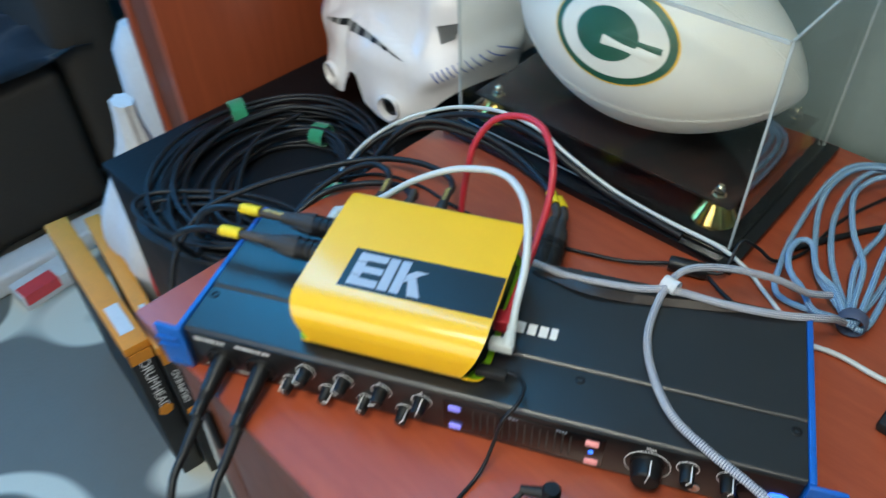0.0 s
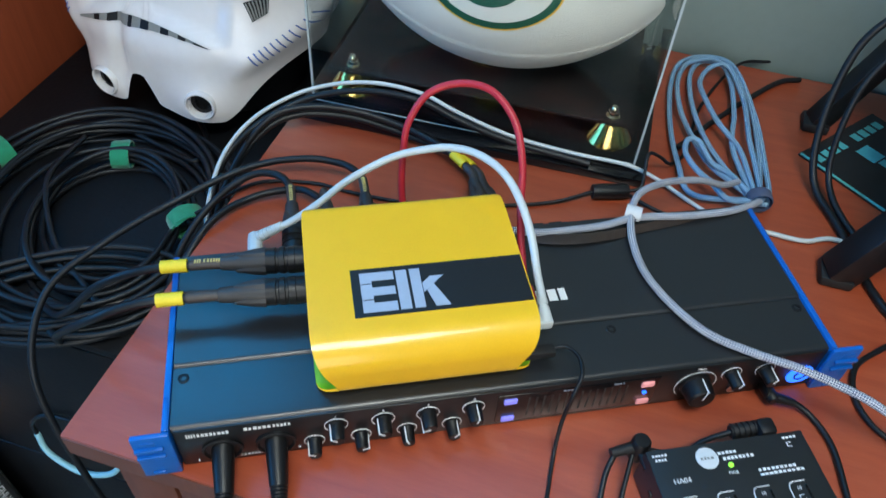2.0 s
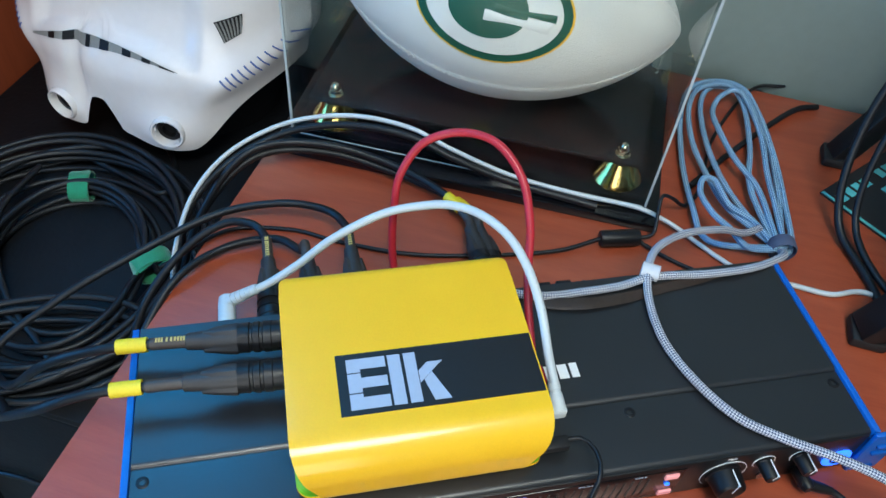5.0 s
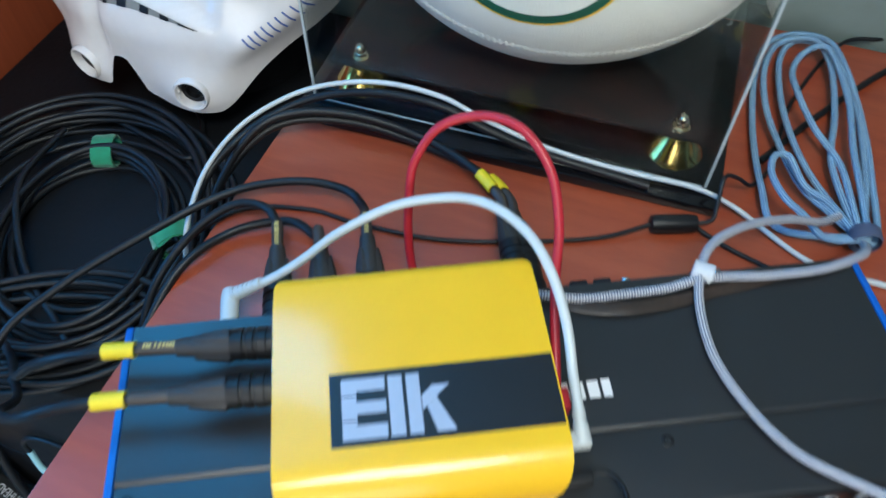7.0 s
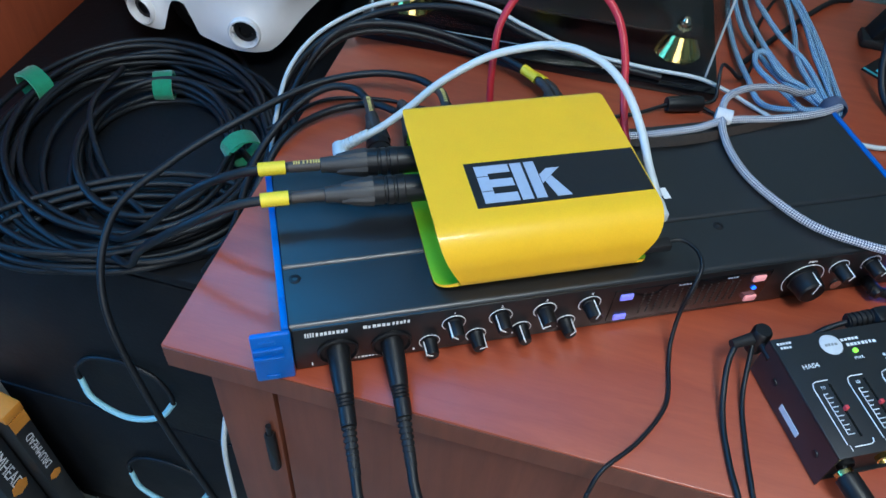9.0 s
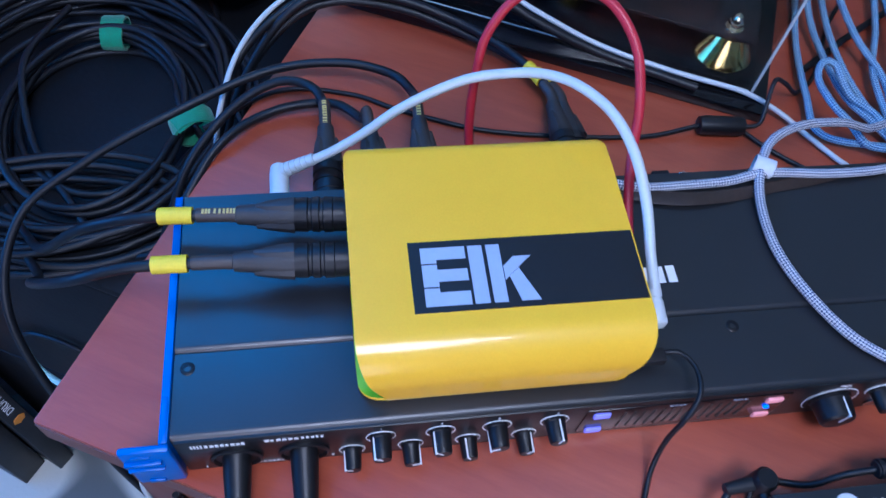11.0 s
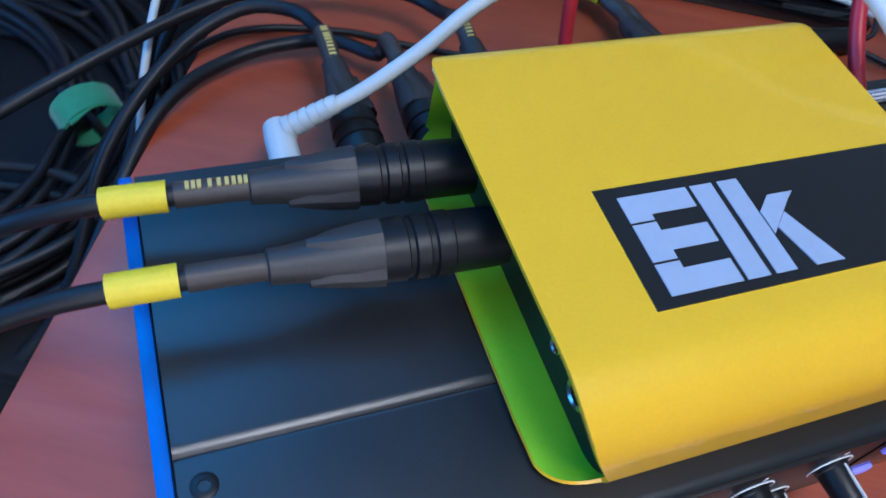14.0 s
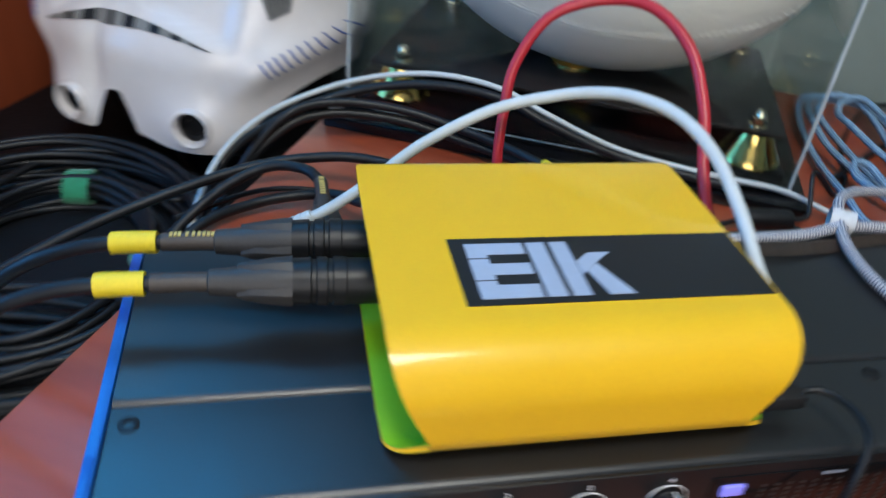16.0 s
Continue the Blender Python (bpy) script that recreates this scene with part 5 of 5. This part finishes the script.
for sx in (-1, 1):
    for k in range(11):
        x, v = 0.1095 + 0.00395 * k, 0.052 + 0.0026 * k
        lo, hi = on_front(sx * (x + 0.0032), v - 0.0058, 0.0002), on_front(sx * (x - 0.0032), v + 0.0062, 0.0002)
        mid = on_front(sx * x, v, 0.0003)
        part("vent_stripe", sweep([lo, mid, hi], 0.0009, 6), BLUE_INK, helmet, "blue painted stripe")
    corners = ((0.109, 0.089), (0.121, 0.096), (0.122, 0.114), (0.101, 0.108))
    g = bmesh.new()
    n = 5
    grid = [[g.verts.new(on_front(sx * ((1 - i / n) * ((1 - j / n) * corners[0][0] + j / n * corners[1][0]) + i / n * ((1 - j / n) * corners[3][0] + j / n * corners[2][0])),
                                  (1 - i / n) * ((1 - j / n) * corners[0][1] + j / n * corners[1][1]) + i / n * ((1 - j / n) * corners[3][1] + j / n * corners[2][1]), 0.0016)) for j in range(n + 1)] for i in range(n + 1)]
    for i in range(n):
        for j in range(n):
            q = (grid[i][j], grid[i][j + 1], grid[i + 1][j + 1], grid[i + 1][j])
            g.faces.new(q if sx > 0 else q[::-1])
    grille = part("cheek_grille", g, BLACK, helmet, "black trapezoid grille with grey bars", smooth=60)
    for k in range(7):
        f = (k + 0.5) / 7
        pts = [on_front(sx * ((1 - e) * (0.109 + 0.012 * f) + e * (0.101 + 0.021 * f)), (1 - e) * (0.089 + 0.007 * f) + e * (0.108 + 0.006 * f), 0.0022) for e in (0.05, 0.5, 0.95)]
        part("grille_bar", sweep(pts, 0.0009, 5), GREY_PLASTIC, grille)

# ---------- coiled cables on the chest ----------
def coil_points(cx, cy, rx, ry, turns, z0, spread, seed, tilt=0.0):
    rng = random.Random(seed)
    pts = []
    ph = rng.uniform(0, 6)
    for t in range(turns):
        ox, oy = rng.gauss(0, spread * 0.45), rng.gauss(0, spread * 0.45)
        kr = rng.gauss(0, spread * 0.6)
        for k in range(16):
            a = math.tau * k / 16
            wob = spread * 0.25 * math.sin(2 * a + ph + t)
            z = z0 + 0.0034 + 0.0052 * (t % 5) + 0.002 * math.sin(a * 3 + t)
            pts.append((cx + ox + (rx + kr + wob) * math.cos(a), cy + oy + (ry + kr + wob) * math.sin(a), z))
    return pts


cable("cable_coil", coil_points(-0.122, 0.338, 0.128, 0.140, 13, -0.105, 0.013, 3), 0.0032, CABLE, "large coil of black cable on the black chest", seg=8)
cable("cable_coil", coil_points(-0.105, 0.325, 0.072, 0.092, 6, -0.105, 0.012, 8), 0.0032, CABLE, "smaller coil of black cable inside the large coil", seg=8)
cable("cable_coil", coil_points(-0.130, 0.235, 0.105, 0.040, 6, -0.105, 0.012, 12), 0.0032, CABLE, "slack black cable loops along the chest edge", seg=8)
cable("loose_cable", [(-0.14, 0.45, -0.085), (-0.165, 0.38, -0.08), (-0.15, 0.30, -0.088), (-0.115, 0.24, -0.09), (-0.09, 0.20, -0.09)], 0.0031, CABLE, "single black cable across the coil")
cable("loose_cable", [(-0.03, 0.50, -0.101), (-0.015, 0.45, -0.101), (-0.025, 0.41, -0.097), (-0.06, 0.44, -0.1), (-0.10, 0.47, -0.095)], 0.0031, CABLE, "black cable running under the display case")
cable("loose_cable", [(0.345, 0.238, 0.0125), (0.2794, 0.2695, 0.0180), (0.2326, 0.289, 0.0320), (0.203, 0.3045, 0.0425), (0.1669, 0.321, 0.0440), (0.1305, 0.3335, 0.0380), (0.0925, 0.3375, 0.0270), (0.0517, 0.3215, 0.0150), (0.020, 0.290, 0.000), (0.000, 0.264, -0.05), (-0.020, 0.250, -0.096)], 0.0031, CABLE, "black cable dropping from the display case")


def velcro(p, axis, r, tab):
    """A hook-tape band round a bundle, with a loose tab."""
    a = Vector(axis).normalized()
    t = thing("cable_strap", Matrix.Translation(p), "green hook-and-loop strap tied round the cables", "cable strap", "green cable straps")
    s = a.cross(Vector((0, 0, 1))).normalized()
    b = bmesh.new()
    prev = None
    for k in range(25):
        q = math.tau * k / 24
        d = s * math.cos(q) * r + Vector((0, 0, 1)) * math.sin(q) * r * 0.8
        row = [b.verts.new(d - a * 0.0095), b.verts.new(d + a * 0.0095), b.verts.new(d * 1.12 + a * 0.0092), b.verts.new(d * 1.12 - a * 0.0092)]
        if prev:
            for j in range(4):
                b.faces.new((prev[j], row[j], row[(j + 1) % 4], prev[(j + 1) % 4]))
        prev = row
    part("band", b, VELCRO, t)
    tb = block(-0.0095, 0, -0.0008, 0.0095, tab, 0.0008, 0.0006)
    tb.transform(Matrix.Translation(Vector((0, 0, r * 0.86))) @ Matrix.Rotation(math.atan2(a.y, a.x), 4, "Z") @ pose(0, 0, 0, -18, 0, 12))
    part("tab", tb, VELCRO, t)


velcro((-0.2226, 0.4329, -0.085), (0.75, 0.66, 0), 0.017, 0.014)
velcro((-0.0991, 0.4212, -0.090), (1, -0.1, 0), 0.015, 0.012)
velcro((-0.0265, 0.3050, -0.083), (-0.35, 1, 0), 0.016, 0.016)

# ---------- things on the floor, left of the chest ----------
def drumhead_box(u, v, turn, up, mark, th):
    t = thing("drumhead_box", desk_pose(u, v, FLOOR, turn), "flat black drumhead box with an orange top edge, standing upright", "box", "drumhead boxes")
    part("carton", block(0, 0, 0, 0.36, th, 0.333, 0.002), CARD_BLACK, t)
    part("top_flap", block(-0.0008, -0.0008, 0.333, 0.3608, th + 0.0008, 0.350, 0.002), ORANGE, t, "orange top edge")
    part("end_flap", block(-0.0012, 0.001, 0.310, -0.0002, th - 0.001, 0.333), ORANGE, t, "orange end")
    part("paper_label", block(0.03, 0.008, 0.3501, 0.10, th - 0.008, 0.3504), PAPER, t)
    words("DRUMHEAD", 0.6 * th, pose(-0.0006, th / 2, 0.250) @ Matrix(((0, 0, -1, 0), (0, 1, 0, 0), (1, 0, 0, 0), (0, 0, 0, 1))) @ pose(0, 0, 0, 0, 0, up), WHITE_INK, t, "lettering")
    part("end_mark", lathe([(0, 0.36 * th), (0.0006, 0.34 * th)], (-0.0004, th / 2, mark), (-1, 0, 0), 6), ORANGE, t, "plain orange mark")
    words("DRUMHEAD", 0.022, pose(0.18, -0.0006, 0.27, 90), WHITE_INK, t, "lettering")


drumhead_box(-0.3525, 0.0790, 173.5, 180, 0.185, 0.038)
drumhead_box(-0.3205, 0.1013, 170.0, 0, 0.185, 0.025)
chair = thing("armchair", desk_pose(-1.45, 0.08, FLOOR, 0), "low dark brown upholstered armchair with navy jacket over it", "armchair")
part("seat", block(-0.215, -0.32, 0.10, 0.215, 0.24, 0.35, 0.04, 4), GREY_GREEN, chair)
part("backrest", block(-0.33, 0.245, 0.06, 0.33, 0.40, 0.72, 0.05, 4), GREY_GREEN, chair)
part("arm", block(0.22, -0.36, 0.035, 0.335, 0.24, 0.40, 0.035, 4), GREY_GREEN, chair)
part("arm", block(-0.335, -0.36, 0.035, -0.22, 0.24, 0.40, 0.035, 4), GREY_GREEN, chair)
for x in (-0.27, 0.27):
    for y in (-0.30, 0.34):
        part("leg", lathe([(0, 0.018), (0.10, 0.024)], (x, y, 0), (0, 0, 1), 12), BLACK, chair)


def cloth(name, m, w, d, label, category, material, seed, amp=0.02):
    b = bmesh.new()
    n = 16
    rows = []
    for i in range(n + 1):
        rows.append([b.verts.new((w * (j / n - 0.5), d * (i / n - 0.5), 0.02 + amp * noise.noise(Vector((i * 0.3, j * 0.3, seed))) + amp * 0.5)) for j in range(n + 1)])
    for i in range(n):
        for j in range(n):
            b.faces.new((rows[i][j], rows[i][j + 1], rows[i + 1][j + 1], rows[i + 1][j]))
    bmesh.ops.solidify(b, geom=b.faces[:], thickness=0.006)
    return tagged(part(name, b, material, m=m, smooth=80), label, category)


cloth("jacket", desk_pose(-1.34, 0.10, FLOOR + 0.385, 4), 0.52, 0.56, "navy jacket thrown over the armchair", "jacket", NAVY, 3, 0.05)


def bag(m, h, w):
    """A crumpled white bag: a pleated sack gathered into a flared neck."""
    b = bmesh.new()
    prev = None
    for k in range(25):
        f = k / 24
        body = 1 - 0.86 * ramp01((f - 0.55) / 0.45)
        flare = 0.05 * ramp01((f - 0.86) / 0.14)
        row = []
        for i in range(40):
            a = math.tau * i / 40
            fold = 1 + 0.06 * math.sin(7 * a + 5 * f) * (0.3 + f) + 0.16 * noise.noise(Vector((math.cos(a) * 2, math.sin(a) * 2, f * 4)))
            r = w * (body + flare) * fold
            row.append(b.verts.new((r * math.cos(a) + 0.03 * f * f, r * 0.7 * math.sin(a), h * f)))
        if prev:
            for i in range(40):
                b.faces.new((prev[i], prev[(i + 1) % 40], row[(i + 1) % 40], row[i]))
        else:
            b.faces.new(row[::-1])
        prev = row
    b.faces.new(prev)
    t = thing("plastic_bag", m, "white crumpled plastic bag with red stripes", "bag")
    part("sack", b, PAPER, t, smooth=50)
    for q in (-0.9, -0.45, 0.0):
        line = []
        for k in range(9):
            f = 0.52 + 0.30 * k / 8
            r = w * (1 - 0.86 * ramp01((f - 0.55) / 0.45)) * 1.16
            line.append(Vector((r * math.cos(q) + 0.03 * f * f, r * 0.7 * math.sin(q), h * f)))
        part("stripe", sweep(line, 0.0035, 6, raw=True), RED_INK, t, "red printed stripe")


bench = thing("floor_rail", desk_pose(-1.06, 0.06, FLOOR), "white painted low rail lying beside the armchair", "rail")
part("bar", block(-0.036, -0.60, 0.0, 0.036, 0.34, 0.055, 0.010, 3), PAPER, bench)
pk = thing("candy_box", desk_pose(-0.985, 0.09, FLOOR, 96), "small white and red carton lying flat", "carton")
part("carton", block(-0.080, -0.032, 0, 0.080, 0.032, 0.040, 0.002), PAPER, pk)
part("red_panel", block(-0.076, -0.0325, 0.014, 0.004, 0.006, 0.0406), RED_INK, pk)
bag(desk_pose(-0.53, 0.215, FLOOR), 0.635, 0.115)
pillow = thing("white_cushion", desk_pose(-0.80, 0.40, FLOOR), "white rolled cushion standing upright behind the cabinet", "cushion")
roll = lathe([(0.0, 0.045), (0.02, 0.062), (0.20, 0.070), (0.42, 0.066), (0.54, 0.052), (0.58, 0.020)], (0.03, 0.04, 0.0), (-0.10, -0.10, 1), 28)
for p in roll.verts:
    p.co += Vector((0.010 * math.sin(p.co.z * 31), 0.008 * math.sin(p.co.z * 23 + 1), 0)) + 0.006 * noise.noise_vector(p.co * 22) * min(1, p.co.z * 8)
part("cover", roll, PAPER, pillow)

# ---------- right end of the desk ----------
stand = thing("laptop_stand", desk_pose(0.500, 0.322, 0), "black square-tube stand with angled legs holding a dark screen", "stand")


def tube_bar(p, q, w):
    d = Vector(q) - Vector(p)
    bm = block(-w / 2, -w / 2, 0, w / 2, w / 2, d.length, 0.002)
    bm.transform(Matrix.Translation(p) @ d.to_track_quat("Z", "Y").to_matrix().to_4x4())
    return bm


part("leg", tube_bar((0, 0, 0.006), (0.050, 0.012, 0.115), 0.026), BLACK, stand)
part("foot_cap", block(-0.0135, -0.0135, 0, 0.0135, 0.0135, 0.010, 0.003), RUBBER, stand)
part("leg", tube_bar((-0.012, 0.205, 0.006), (0.040, 0.222, 0.120), 0.020), BLACK, stand)
part("foot_cap", block(-0.025, 0.192, 0, 0.001, 0.218, 0.010, 0.003), RUBBER, stand)
part("bolt", lathe([(0, 0.004), (0.002, 0.003)], (0.042, 0.205, 0.075), (-0.4, -1, 0.3), 12), STEEL, stand)
part("bolt", lathe([(0, 0.004), (0.002, 0.003)], (0.040, 0.014, 0.05), (-0.4, -1, 0.3), 12), STEEL, stand)
part("screen", block(0.026, -0.03, 0.110, 0.40, 0.255, 0.128, 0.003), GLOSS_BLACK, stand, "dark flat screen")
card = thing("printed_card", desk_pose(0.473, 0.475, 0.0, -38), "black card with teal edge and printed lines", "card")
part("sheet", block(0, 0, 0.0003, 0.13, 0.12, 0.0018), CARD_BLACK, card)
part("edge_line", block(0.001, 0.001, 0.0018, 0.129, 0.004, 0.0021), TEAL, card)
bars([(0.010, 0.008 + 0.0118 * k, 0.010, 0.0082) for k in range(9) if k != 4] + [(0.028, 0.052, 0.020, 0.018), (0.050, 0.056, 0.010, 0.010), (0.064, 0.052, 0.006, 0.020)], pose(0, 0, 0.0018), TEAL, card, "card_print")
cable("black_lead", [tuple(at(0.545, 0.50, 0.150)), tuple(at(0.510, 0.50, 0.150)), tuple(at(0.482, 0.49, 0.115)), tuple(at(0.474, 0.46, 0.055)), tuple(at(0.482, 0.425, 0.012)), tuple(at(0.505, 0.38, 0.004)), tuple(at(0.535, 0.30, 0.004)), tuple(at(0.60, 0.22, 0.004))], 0.0035, CABLE, "black braided lead hanging from the stand to the desk")
cable("black_lead", [tuple(at(0.545, 0.48, 0.140)), tuple(at(0.515, 0.48, 0.130)), tuple(at(0.492, 0.465, 0.085)), tuple(at(0.492, 0.43, 0.020)), tuple(at(0.515, 0.38, 0.004)), tuple(at(0.555, 0.34, 0.004))], 0.0030, CABLE, "black braided lead hanging from the stand to the desk")
cable("black_lead", [tuple(at(0.36, 0.44, 0.003)), tuple(at(0.40, 0.51, 0.003)), tuple(at(0.45, 0.585, 0.003)), tuple(at(0.475, 0.602, 0.003))], 0.0028, CABLE, "black lead lying towards the wall")
cable("white_lead", [tuple(at(0.018, 0.16, -0.10)), tuple(at(0.016, 0.06, -0.105)), tuple(at(0.012, 0.020, -0.14)), tuple(at(0.008, 0.012, -0.24)), tuple(at(0.004, 0.01, -0.45)), tuple(at(0.02, -0.02, -0.746))], 0.0022, WHITE_CABLE, "white lead hanging beside the desk")
sm = thing("wooden_box", desk_pose(0.555, 0.262, 0, 8), "small wooden box on the desk", "box")
part("body", block(0, 0, 0, 0.07, 0.05, 0.026, 0.002), KRAFT, sm)
